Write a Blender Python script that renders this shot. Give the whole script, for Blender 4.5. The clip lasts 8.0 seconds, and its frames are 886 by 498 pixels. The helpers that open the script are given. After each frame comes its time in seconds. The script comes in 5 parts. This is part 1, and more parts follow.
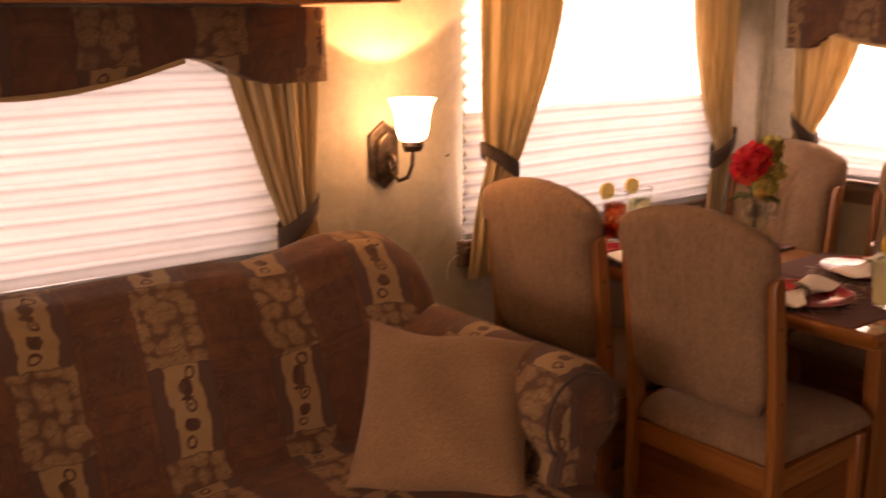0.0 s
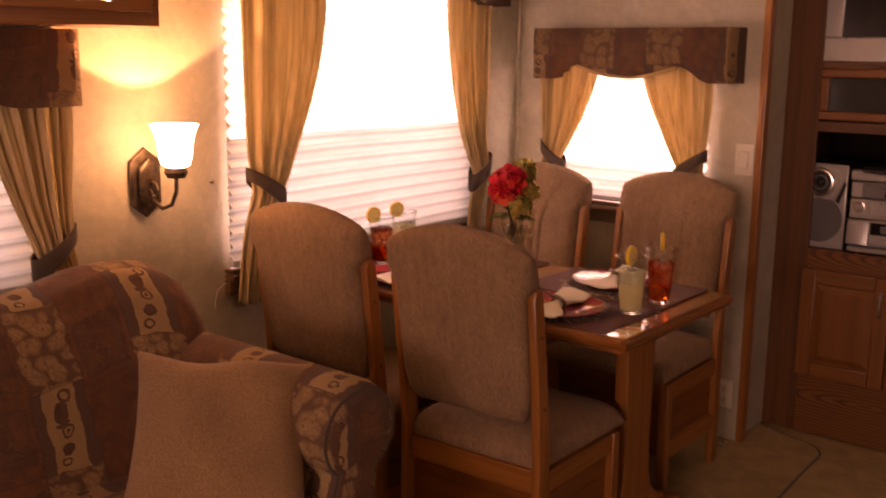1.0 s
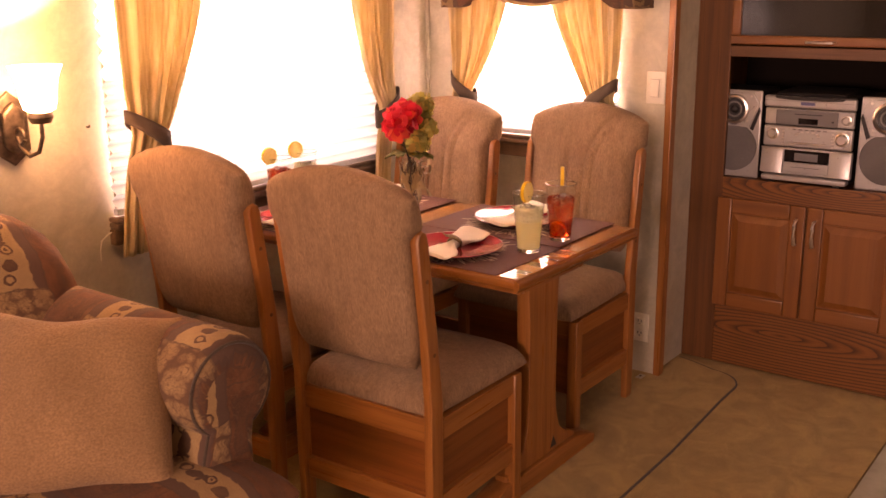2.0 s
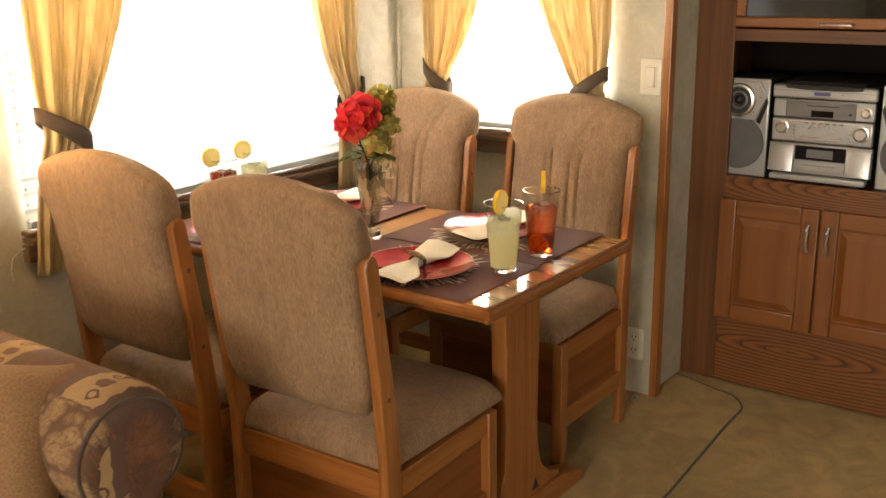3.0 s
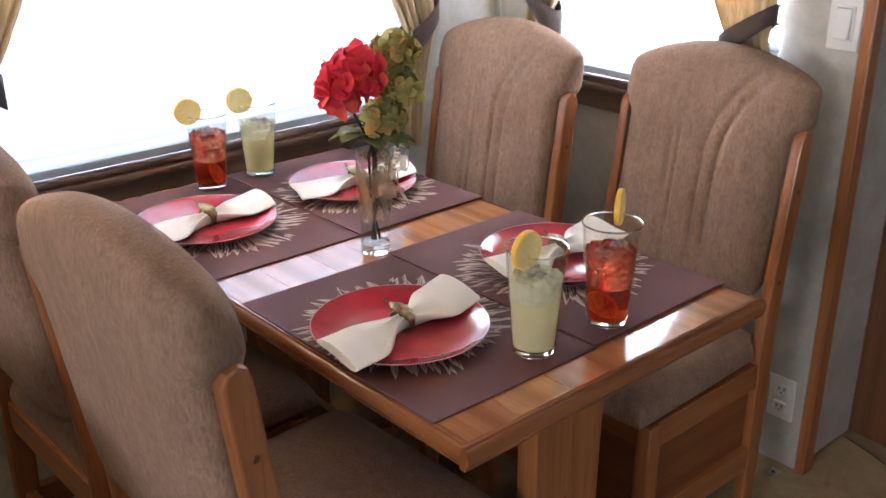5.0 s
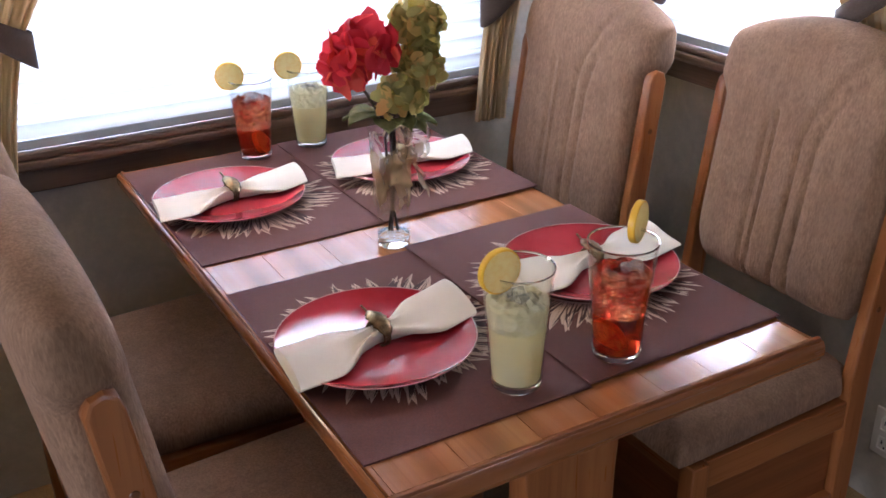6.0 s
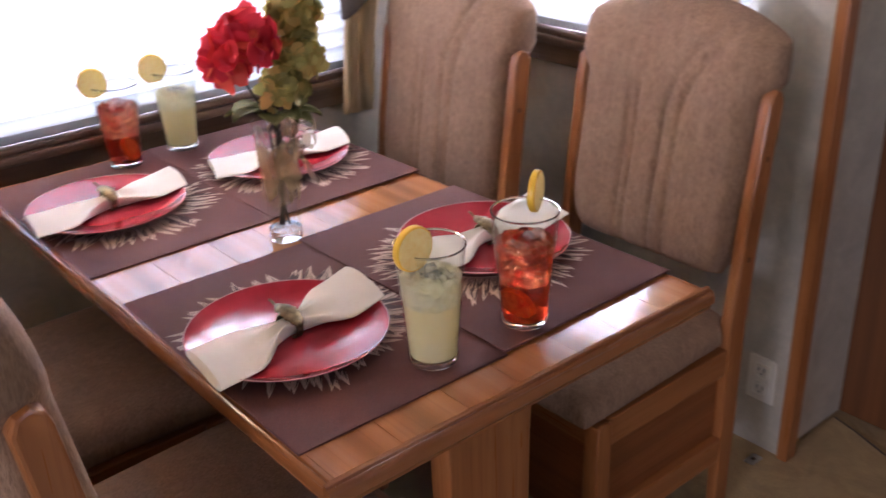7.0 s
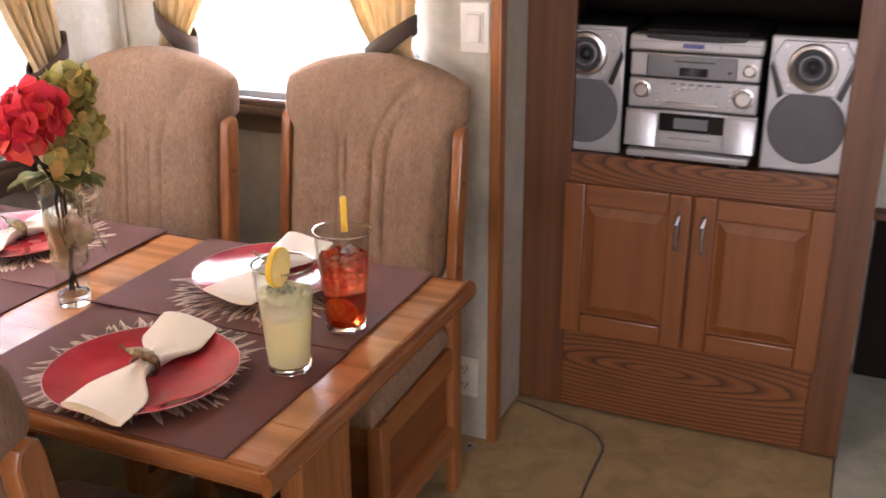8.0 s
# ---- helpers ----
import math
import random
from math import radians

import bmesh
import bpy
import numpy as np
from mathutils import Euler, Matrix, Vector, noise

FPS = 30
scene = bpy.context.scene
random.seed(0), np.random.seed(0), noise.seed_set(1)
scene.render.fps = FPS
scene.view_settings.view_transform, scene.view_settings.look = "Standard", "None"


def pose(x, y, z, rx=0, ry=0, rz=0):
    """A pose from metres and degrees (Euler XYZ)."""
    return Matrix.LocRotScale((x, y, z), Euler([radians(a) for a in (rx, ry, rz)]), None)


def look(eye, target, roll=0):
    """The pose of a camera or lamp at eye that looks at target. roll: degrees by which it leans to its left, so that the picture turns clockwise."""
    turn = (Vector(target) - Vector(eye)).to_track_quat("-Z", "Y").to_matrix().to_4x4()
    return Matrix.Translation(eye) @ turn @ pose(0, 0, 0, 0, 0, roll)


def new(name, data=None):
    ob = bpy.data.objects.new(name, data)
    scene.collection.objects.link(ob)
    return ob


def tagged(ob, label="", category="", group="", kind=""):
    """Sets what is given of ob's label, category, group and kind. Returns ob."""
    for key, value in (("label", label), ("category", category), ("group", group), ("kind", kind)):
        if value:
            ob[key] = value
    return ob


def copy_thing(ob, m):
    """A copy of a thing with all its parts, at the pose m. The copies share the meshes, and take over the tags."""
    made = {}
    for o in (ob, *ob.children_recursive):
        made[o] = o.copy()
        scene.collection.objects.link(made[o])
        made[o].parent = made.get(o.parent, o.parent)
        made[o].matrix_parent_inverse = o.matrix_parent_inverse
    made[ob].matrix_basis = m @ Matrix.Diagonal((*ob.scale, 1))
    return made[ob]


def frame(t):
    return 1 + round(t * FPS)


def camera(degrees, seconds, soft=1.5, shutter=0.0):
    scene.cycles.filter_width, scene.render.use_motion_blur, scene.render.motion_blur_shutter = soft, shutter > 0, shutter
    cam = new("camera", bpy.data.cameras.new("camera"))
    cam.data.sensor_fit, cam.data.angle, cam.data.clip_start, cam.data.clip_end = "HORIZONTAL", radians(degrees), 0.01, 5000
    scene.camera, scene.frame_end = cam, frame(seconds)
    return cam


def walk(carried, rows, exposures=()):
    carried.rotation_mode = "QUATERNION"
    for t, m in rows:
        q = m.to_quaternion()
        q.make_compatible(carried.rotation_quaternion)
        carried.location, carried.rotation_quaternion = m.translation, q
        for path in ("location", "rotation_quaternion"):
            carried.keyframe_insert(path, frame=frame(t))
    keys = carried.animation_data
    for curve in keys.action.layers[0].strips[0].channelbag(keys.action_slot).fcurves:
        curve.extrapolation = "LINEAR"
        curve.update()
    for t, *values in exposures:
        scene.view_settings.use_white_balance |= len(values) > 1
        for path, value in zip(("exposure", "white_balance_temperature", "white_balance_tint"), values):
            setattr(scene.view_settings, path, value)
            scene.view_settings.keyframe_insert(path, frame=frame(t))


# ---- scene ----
cam = camera(48.1, 8.0, shutter=0.35)
PATH = [
    (0, (1.284, 1.478, 1.54), (2.45, 3.036, 1.082), -0.4),
    (0.5, (1.252, 1.466, 1.533), (2.645, 2.857, 1.179), 0.4),
    (1, (1.247, 1.462, 1.522), (2.764, 2.705, 1.127), 0.5),
    (1.5, (1.311, 1.428, 1.51), (2.859, 2.595, 1.018), -0.8),
    (2, (1.463, 1.389, 1.512), (3.007, 2.547, 0.989), -0.7),
    (2.2, (1.52, 1.393, 1.499), (3.06, 2.555, 0.971), -1.2),
    (3.3, (1.971, 1.642, 1.475), (3.511, 2.775, 0.889), -0.4),
    (3.5, (2.054, 1.676, 1.466), (3.572, 2.814, 0.832), -0.3),
    (4, (2.345, 1.75, 1.473), (3.705, 3.057, 0.808), -1.6),
    (4.5, (2.582, 1.857, 1.462), (3.87, 3.226, 0.781), -1.0),
    (4.7, (2.666, 1.894, 1.476), (3.952, 3.246, 0.756), -0.8),
    (5.8, (3.125, 1.927, 1.478), (4.044, 3.495, 0.644), 0.2),
    (6, (3.161, 1.92, 1.472), (4.063, 3.493, 0.628), -0.8),
    (6.5, (3.169, 1.909, 1.474), (4.117, 3.458, 0.636), -2.0),
    (7, (3.086, 1.944, 1.457), (4.233, 3.344, 0.606), -2.0),
    (7.5, (2.891, 2.065, 1.459), (4.426, 3.08, 0.675), -3.4),
    (8, (2.651, 2.082, 1.462), (4.367, 2.827, 0.755), -0.3),
]
EXPOSE = [(0.0, -0.58, 10400, 59), (1.0, -0.68, 11100, 75), (2.0, 0.58, 10300, 66), (3.4, 0.83, 6300, 3), (4.5, 0.66, 5150, 16), (6.0, 0.42, 5180, 26), (7.0, 0.47, 5400, 33), (8.0, 0.85, 5850, 29)]
walk(cam, [(t, look(eye, target, roll)) for t, eye, target, roll in PATH], EXPOSE)


# ---- light ----
WX, WY = 4.88, 4.02            # inner faces of the end wall and the window wall
CAB, CEIL = 5.155, 2.12        # cabinet front, ceiling height

world = bpy.data.worlds.new("sky")
scene.world = world
world.use_nodes = True
sky = world.node_tree.nodes.new("ShaderNodeTexSky")
sky.sky_type, sky.sun_disc = "NISHITA", False
sky.sun_elevation, sky.sun_rotation = radians(48), radians(30)
back = world.node_tree.nodes["Background"]
back.inputs["Strength"].default_value = 0.12
world.node_tree.links.new(sky.outputs[0], back.inputs["Color"])

sun = new("sun", bpy.data.lights.new("sun", "SUN"))
sun.data.energy, sun.data.angle, sun.data.color = 2.5, radians(0.6), (1.0, 0.95, 0.87)
sun.matrix_world = look((6, 9, 9), (3, 3.5, 0))


def daylight(name, eye, target, width, height, watts, colour=(1.0, 0.975, 0.945)):
    lamp = new(name, bpy.data.lights.new(name, "AREA"))
    lamp.data.shape, lamp.data.size, lamp.data.size_y = "RECTANGLE", width, height
    lamp.data.energy, lamp.data.color = watts, colour
    lamp.matrix_world = look(eye, target)
    return lamp


daylight("daylight_dinette", (3.89, WY + 0.16, 1.27), (3.89, 0, 1.27), 1.26, 0.92, 86)
daylight("daylight_sofa", (1.9, WY + 0.16, 1.2), (1.9, 0, 1.2), 1.4, 0.68, 58)
daylight("daylight_end", (WX + 0.16, 3.46, 1.2), (0, 3.46, 1.2), 0.7, 0.62, 56)
# Two fill lamps in unseen openings behind the camera, added to light the near sides.
daylight("daylight_kitchen", (3.9, -0.06, 1.35), (3.9, 4, 1.1), 1.3, 0.7, 2.5)
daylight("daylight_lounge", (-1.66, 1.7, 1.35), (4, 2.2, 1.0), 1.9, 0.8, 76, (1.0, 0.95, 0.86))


# ---- materials ----
def mat(name, colour=(0.5, 0.5, 0.5), rough=0.5, metal=0.0, **more):
    m = bpy.data.materials.new(name)
    m.use_nodes = True
    b = m.node_tree.nodes["Principled BSDF"]
    b.inputs["Base Color"].default_value = (*colour, 1)
    b.inputs["Roughness"].default_value, b.inputs["Metallic"].default_value = rough, metal
    for key, value in more.items():
        b.inputs[key.replace("_", " ")].default_value = value
    return m


def node(m, kind, ins=None, **props):
    n = m.node_tree.nodes.new("ShaderNode" + kind)
    for key, value in props.items():
        setattr(n, key, value)
    for key, value in (ins or {}).items():
        if isinstance(value, bpy.types.NodeSocket):
            m.node_tree.links.new(value, n.inputs[key])
        else:
            n.inputs[key].default_value = value
    return n


def bsdf(m):
    return m.node_tree.nodes["Principled BSDF"]


def place(m, scale=(1, 1, 1), source="Object", shuffle=True):
    """Coordinates in metres, shifted by chance from object to object."""
    c = node(m, "TexCoord").outputs[source]
    if shuffle:
        r = node(m, "ObjectInfo").outputs["Random"]
        off = node(m, "Math", {0: r, 1: 37.0}, operation="MULTIPLY").outputs[0]
        c = node(m, "VectorMath", {0: c, 1: node(m, "CombineXYZ", {0: off, 1: off, 2: off}).outputs[0]}, operation="ADD").outputs[0]
    return node(m, "Mapping", {"Vector": c, "Scale": scale}).outputs[0]


def noise_at(m, vec, scale, detail=4.0, rough=0.55, distort=0.0):
    return node(m, "TexNoise", {"Vector": vec, "Scale": scale, "Detail": detail, "Roughness": rough, "Distortion": distort}).outputs["Fac"]


def ramp(m, fac, *stops):
    n = node(m, "ValToRGB", {"Fac": fac})
    while len(n.color_ramp.elements) < len(stops):
        n.color_ramp.elements.new(0.5)
    for e, (p, c) in zip(n.color_ramp.elements, stops):
        e.position, e.color = p, (*c, 1) if len(c) == 3 else c
    return n.outputs["Color"]


def grey(a):
    return (a, a, a)


def mix(m, fac, a, b, blend="MIX"):
    n = node(m, "Mix", data_type="RGBA", blend_type=blend)
    for key, value in ((0, fac), (6, a), (7, b)):
        if isinstance(value, bpy.types.NodeSocket):
            m.node_tree.links.new(value, n.inputs[key])
        else:
            n.inputs[key].default_value = (*value, 1) if isinstance(value, tuple) else value
    return n.outputs[2]


def math_node(m, op, a, b=0.0):
    return node(m, "Math", {0: a, 1: b}, operation=op).outputs[0]


def feed(m, key, socket):
    m.node_tree.links.new(socket, bsdf(m).inputs[key])


def relief(m, height, strength=0.3, distance=0.002):
    feed(m, "Normal", node(m, "Bump", {"Height": height, "Strength": strength, "Distance": distance}).outputs[0])


def wood(name, axis, dark, mid, light, rough=0.32, coat=0.25, calm=0.72, figure=0.4, along=1.3, pore=0.45, gloss=0.18, tone=0.0):
    m = mat(name, mid, rough)
    bsdf(m).inputs["Coat Weight"].default_value = coat
    bsdf(m).inputs["Coat Roughness"].default_value = gloss
    stretch = [16.0, 16.0, 16.0]
    stretch["xyz".index(axis)] = along
    p = place(m, tuple(stretch))
    wob = noise_at(m, p, 0.5, 3)
    rings = node(m, "TexWave", {"Vector": p, "Scale": figure, "Distortion": 7.0, "Detail": 3.0, "Detail Scale": 0.5}, wave_type="RINGS", rings_direction=axis.upper()).outputs["Fac"]
    fine = [170.0, 170.0, 170.0]
    fine["xyz".index(axis)] = 5.0
    pores = noise_at(m, place(m, tuple(fine)), 1.0, 2)
    c = ramp(m, rings, (0.0, dark), (0.35, mid), (0.8, light), (1.0, mid))
    c = mix(m, math_node(m, "ADD", math_node(m, "MULTIPLY", wob, 0.35), calm - 0.17), c, mid)
    c = mix(m, ramp(m, pores, (0.52, grey(0.0)), (0.72, grey(pore))), c, dark)
    if tone:
        c = mix(m, math_node(m, "MULTIPLY", node(m, "ObjectInfo").outputs["Random"], tone), c, dark)
    feed(m, "Base Color", c)
    feed(m, "Roughness", ramp(m, pores, (0.3, grey(rough - 0.05)), (0.8, grey(rough + (0.15 if coat < 0.5 else 0.04)))))
    relief(m, pores, 0.12 if coat < 0.5 else 0.04, 0.001)
    return m


OAK = {a: wood("golden_oak_" + a, a, (0.16, 0.05, 0.011), (0.315, 0.115, 0.029), (0.40, 0.16, 0.047)) for a in "xyz"}
# OAK darkened and reddened, with the recess shade put into the colour.
PANEL = {a: wood("shaded_oak_panel_" + a, a, (0.11, 0.03, 0.007), (0.215, 0.066, 0.015), (0.27, 0.09, 0.023), 0.36, 0.2) for a in "xyz"}
TOP = {"y": wood("table_oak", "y", (0.20, 0.068, 0.016), (0.40, 0.153, 0.041), (0.47, 0.20, 0.064), 0.24, 0.75, 0.5, 0.3, 2.0, 0.32, 0.07, 0.16)}
EDGE = {a: wood("table_edge_oak_" + a, a, (0.13, 0.041, 0.009), (0.27, 0.094, 0.023), (0.34, 0.13, 0.036), 0.26, 0.5, gloss=0.1) for a in "xy"}
DARK = {a: wood("brown_oak_" + a, a, (0.042, 0.013, 0.0035), (0.128, 0.046, 0.011), (0.17, 0.065, 0.0175), 0.42, 0.08, 0.7, 0.35, 1.4, 0.4) for a in "yz"}
DOOR = {a: wood("amber_oak_door_" + a, a, (0.125, 0.037, 0.009), (0.21, 0.071, 0.0155), (0.255, 0.095, 0.024), 0.4, 0.12, 0.75, 0.35, 1.4, 0.25) for a in "yz"}


def flame_oak(name, centre, rings=5.0):
    """Flat-sawn oak along y with nested arched grain about a centre in y and z."""
    m = mat(name, (0.2, 0.07, 0.017), 0.42, 0.0, Coat_Weight=0.1)
    c = node(m, "TexCoord").outputs["Object"]
    p = node(m, "Mapping", {"Vector": c, "Location": (0, -1.1 * centre[0], -8.0 * centre[1]), "Scale": (0, 1.1, 8.0)}).outputs[0]
    w = node(m, "TexWave", {"Vector": p, "Scale": rings, "Distortion": 1.6, "Detail": 3.0, "Detail Scale": 1.3, "Detail Roughness": 0.6}, wave_type="RINGS", rings_direction="SPHERICAL", wave_profile="SAW").outputs["Fac"]
    pores = noise_at(m, place(m, (170, 6, 170)), 1.0, 2)
    col = ramp(m, w, (0.0, (0.05, 0.015, 0.004)), (0.25, (0.14, 0.047, 0.011)), (0.55, (0.215, 0.079, 0.019)), (0.93, (0.185, 0.066, 0.016)), (1.0, (0.05, 0.015, 0.004)))
    col = mix(m, ramp(m, pores, (0.5, grey(0.0)), (0.72, grey(0.4))), col, (0.07, 0.02, 0.005))
    feed(m, "Base Color", col)
    relief(m, pores, 0.12, 0.001)
    return m


RAIL_OAK = flame_oak("arched_grain_oak_rail", (2.33, 0.745), 4.6)
TOE_OAK = flame_oak("arched_grain_oak_board", (2.52, 0.16), 3.2)
CHERRY = {a: wood("overhead_oak_" + a, a, (0.19, 0.06, 0.014), (0.31, 0.115, 0.03), (0.40, 0.165, 0.05), 0.35, 0.25) for a in "xz"}
CASING = {a: wood("grey_brown_casing_" + a, a, (0.075, 0.045, 0.028), (0.15, 0.092, 0.058), (0.21, 0.135, 0.085), 0.45, 0.1) for a in "xyz"}


def fabric(name, a, b, scale=420, fuzz=0.5, streak=None, nap=False):
    m = mat(name, a, 0.92)
    bsdf(m).inputs["Sheen Weight"].default_value = 0.15
    bsdf(m).inputs["Sheen Roughness"].default_value = 0.5
    p = place(m)
    weave = noise_at(m, place(m, streak or (1, 1, 1)), scale, 3, 0.7)
    big = noise_at(m, p, 7, 4)
    c = mix(m, ramp(m, weave, (0.36, grey(0)), (0.66, grey(1))), a, b)
    c = mix(m, ramp(m, big, (0.35, grey(0.35)), (0.65, grey(0.0))), c, tuple(0.72 * v for v in a))
    if nap:
        worn = noise_at(m, p, 32, 5, 0.65, 0.8)
        c = mix(m, ramp(m, worn, (0.36, grey(0.24)), (0.6, grey(0.0))), c, tuple(0.62 * v for v in a))
        brushed = noise_at(m, place(m, (1, 1, 0.16)), 55, 4, 0.6)
        c = mix(m, ramp(m, brushed, (0.45, grey(0.0)), (0.72, grey(0.28))), c, tuple(1.15 * v for v in b))
    feed(m, "Base Color", c)
    relief(m, weave, fuzz, 0.003)
    return m


CHENILLE = fabric("tan_chenille", (0.21, 0.123, 0.067), (0.365, 0.226, 0.131), 300, 0.42, (1, 1, 0.22), True)
bsdf(CHENILLE).inputs["Sheen Weight"].default_value = 0.03
PILLOW = fabric("gold_tan_pillow_cloth", (0.25, 0.136, 0.063), (0.41, 0.238, 0.118), 210, 0.8)
TIE = fabric("brown_tie_cloth", (0.055, 0.035, 0.024), (0.10, 0.068, 0.045), 500, 0.3)
PIPING = fabric("gold_piping_cloth", (0.36, 0.23, 0.10), (0.48, 0.32, 0.16), 600, 0.3)
MAT_CLOTH = fabric("brown_placemat_weave", (0.072, 0.018, 0.0095), (0.158, 0.047, 0.027), 800, 0.35, (0.5, 1, 1))
bsdf(MAT_CLOTH).inputs["Sheen Weight"].default_value = 0.05
bsdf(MAT_CLOTH).inputs["Roughness"].default_value = 0.88
NAPKIN = fabric("cream_napkin_cotton", (0.80, 0.735, 0.59), (0.91, 0.86, 0.73), 900, 0.25)

PRINT = fabric("beige_petal_print", (0.52, 0.37, 0.25), (0.68, 0.52, 0.38), 700, 0.2)
PRINT_LINE = mat("dark_print_line", (0.06, 0.03, 0.025), 0.9)


def tapestry(name, dim=1.0):
    """Patchwork cloth: columns of rust cloth, leafy beige blocks and pale blocks with a dark scroll."""
    m = mat(name, (0.2, 0.1, 0.05), 0.9)
    bsdf(m).inputs["Sheen Weight"].default_value = 0.06
    uv = node(m, "TexCoord").outputs["UV"]
    wob = node(m, "TexNoise", {"Vector": uv, "Scale": 9.0, "Detail": 2.0}).outputs["Color"]
    uv2 = node(m, "VectorMath", {0: uv, 1: node(m, "VectorMath", {0: wob, 1: (0.04, 0.03, 0)}, operation="MULTIPLY").outputs[0]}, operation="ADD").outputs[0]
    fine = node(m, "TexNoise", {"Vector": uv, "Scale": 46.0, "Detail": 2.0}).outputs["Color"]
    uv2 = node(m, "VectorMath", {0: uv2, 1: node(m, "VectorMath", {0: fine, 1: (0.016, 0.016, 0)}, operation="MULTIPLY").outputs[0]}, operation="ADD").outputs[0]
    xyz = node(m, "SeparateXYZ", {0: uv2})
    u = math_node(m, "DIVIDE", xyz.outputs[0], 0.146)
    col = math_node(m, "FLOOR", u)
    shift = node(m, "TexWhiteNoise", {"W": col}, noise_dimensions="1D").outputs["Value"]
    v = math_node(m, "ADD", math_node(m, "DIVIDE", xyz.outputs[1], 0.205), math_node(m, "MULTIPLY", shift, 2.0))
    row = math_node(m, "FLOOR", v)
    fu, fv = math_node(m, "FRACT", u), math_node(m, "FRACT", v)
    wide = math_node(m, "FLOORED_MODULO", col, 2.0)
    turn = math_node(m, "FLOORED_MODULO", row, 2.0)
    off = math_node(m, "ABSOLUTE", math_node(m, "SUBTRACT", fu, 0.5))
    thread = noise_at(m, uv, 650, 2, 0.7)
    mott = noise_at(m, uv, 14, 6, 0.7, 0.5)
    streaks = noise_at(m, node(m, "Mapping", {"Vector": uv, "Scale": (34, 5, 1)}).outputs[0], 1.0, 4, 0.6)

    def away(cu, cv, ku, kv):
        du = math_node(m, "MULTIPLY", math_node(m, "SUBTRACT", fu, cu), ku)
        dv = math_node(m, "MULTIPLY", math_node(m, "SUBTRACT", fv, cv), kv)
        return math_node(m, "SQRT", math_node(m, "ADD", math_node(m, "MULTIPLY", du, du), math_node(m, "MULTIPLY", dv, dv)))

    def ring(d, r, w):
        return math_node(m, "LESS_THAN", math_node(m, "ABSOLUTE", math_node(m, "SUBTRACT", d, r)), w)

    def either(*masks):
        total = masks[0]
        for k in masks[1:]:
            total = math_node(m, "MAXIMUM", total, k)
        return total
    # rust ground with worn vertical streaks and small framed squares
    rust = ramp(m, mott, (0.28, (0.065, 0.026, 0.014)), (0.46, (0.14, 0.049, 0.02)), (0.58, (0.19, 0.071, 0.028)), (0.72, (0.225, 0.10, 0.045)))
    rust = mix(m, ramp(m, streaks, (0.48, grey(0)), (0.66, grey(0.6))), rust, (0.10, 0.055, 0.033))
    patch = math_node(m, "GREATER_THAN", node(m, "TexWhiteNoise", {"Vector": node(m, "CombineXYZ", {0: col, 1: row}).outputs[0]}, noise_dimensions="2D").outputs["Value"], 0.5)
    box_d = math_node(m, "MAXIMUM", math_node(m, "MULTIPLY", off, 0.8), math_node(m, "ABSOLUTE", math_node(m, "SUBTRACT", fv, 0.5)))
    inside = math_node(m, "LESS_THAN", box_d, 0.33)
    motif = either(ring(box_d, 0.30, 0.022), ring(away(0.5, 0.5, 1.0, 1.2), 0.13, 0.035), math_node(m, "LESS_THAN", away(0.5, 0.5, 1.0, 1.2), 0.045))
    rust = mix(m, math_node(m, "MULTIPLY", math_node(m, "MULTIPLY", patch, inside), 0.3), rust, (0.09, 0.042, 0.025))
    rust = mix(m, math_node(m, "MULTIPLY", math_node(m, "MULTIPLY", patch, motif), 0.3), rust, (0.05, 0.026, 0.019))
    # beige blocks of leaves and blossoms
    bloom = node(m, "TexVoronoi", {"Vector": uv2, "Scale": 26.0, "Randomness": 0.55}, feature="F1")
    edge_d = node(m, "TexVoronoi", {"Vector": uv2, "Scale": 62.0, "Randomness": 0.9}, feature="DISTANCE_TO_EDGE").outputs["Distance"]
    leafy = ramp(m, bloom.outputs["Distance"], (0.06, (0.14, 0.065, 0.032)), (0.12, (0.42, 0.26, 0.12)), (0.52, (0.37, 0.225, 0.105)), (0.68, (0.13, 0.062, 0.032)))
    leafy = mix(m, ramp(m, edge_d, (0.02, grey(0.45)), (0.08, grey(0))), leafy, (0.13, 0.062, 0.032))
    leafy = mix(m, ramp(m, mott, (0.4, grey(0.4)), (0.6, grey(0))), leafy, (0.19, 0.10, 0.05))
    curl = math_node(m, "ABSOLUTE", math_node(m, "SINE", math_node(m, "MULTIPLY", noise_at(m, uv, 24, 1.0, 0.4, 1.1), 34.0)))
    vine = ramp(m, curl, (0.12, grey(0.8)), (0.34, grey(0)))
    leafy = mix(m, vine, leafy, (0.12, 0.056, 0.03))
    rust = mix(m, math_node(m, "MULTIPLY", math_node(m, "MULTIPLY", patch, vine), 0.45), rust, (0.26, 0.145, 0.07))
    # pale blocks with two urns and thin curls
    ink = either(math_node(m, "LESS_THAN", away(0.48, 0.70, 1.0, 1.5), 0.12), math_node(m, "LESS_THAN", away(0.52, 0.28, 1.1, 1.15), 0.125),
                 math_node(m, "LESS_THAN", away(0.50, 0.40, 0.9, 3.5), 0.10), ring(away(0.55, 0.49, 1.0, 1.4), 0.085, 0.02), ring(away(0.42, 0.88, 1.0, 1.4), 0.075, 0.02),
                 ring(away(0.62, 0.12, 1.0, 1.4), 0.085, 0.02), math_node(m, "LESS_THAN", away(0.55, 0.49, 1.0, 1.4), 0.03))
    pale = mix(m, ink, (0.42, 0.265, 0.125), (0.085, 0.036, 0.022))
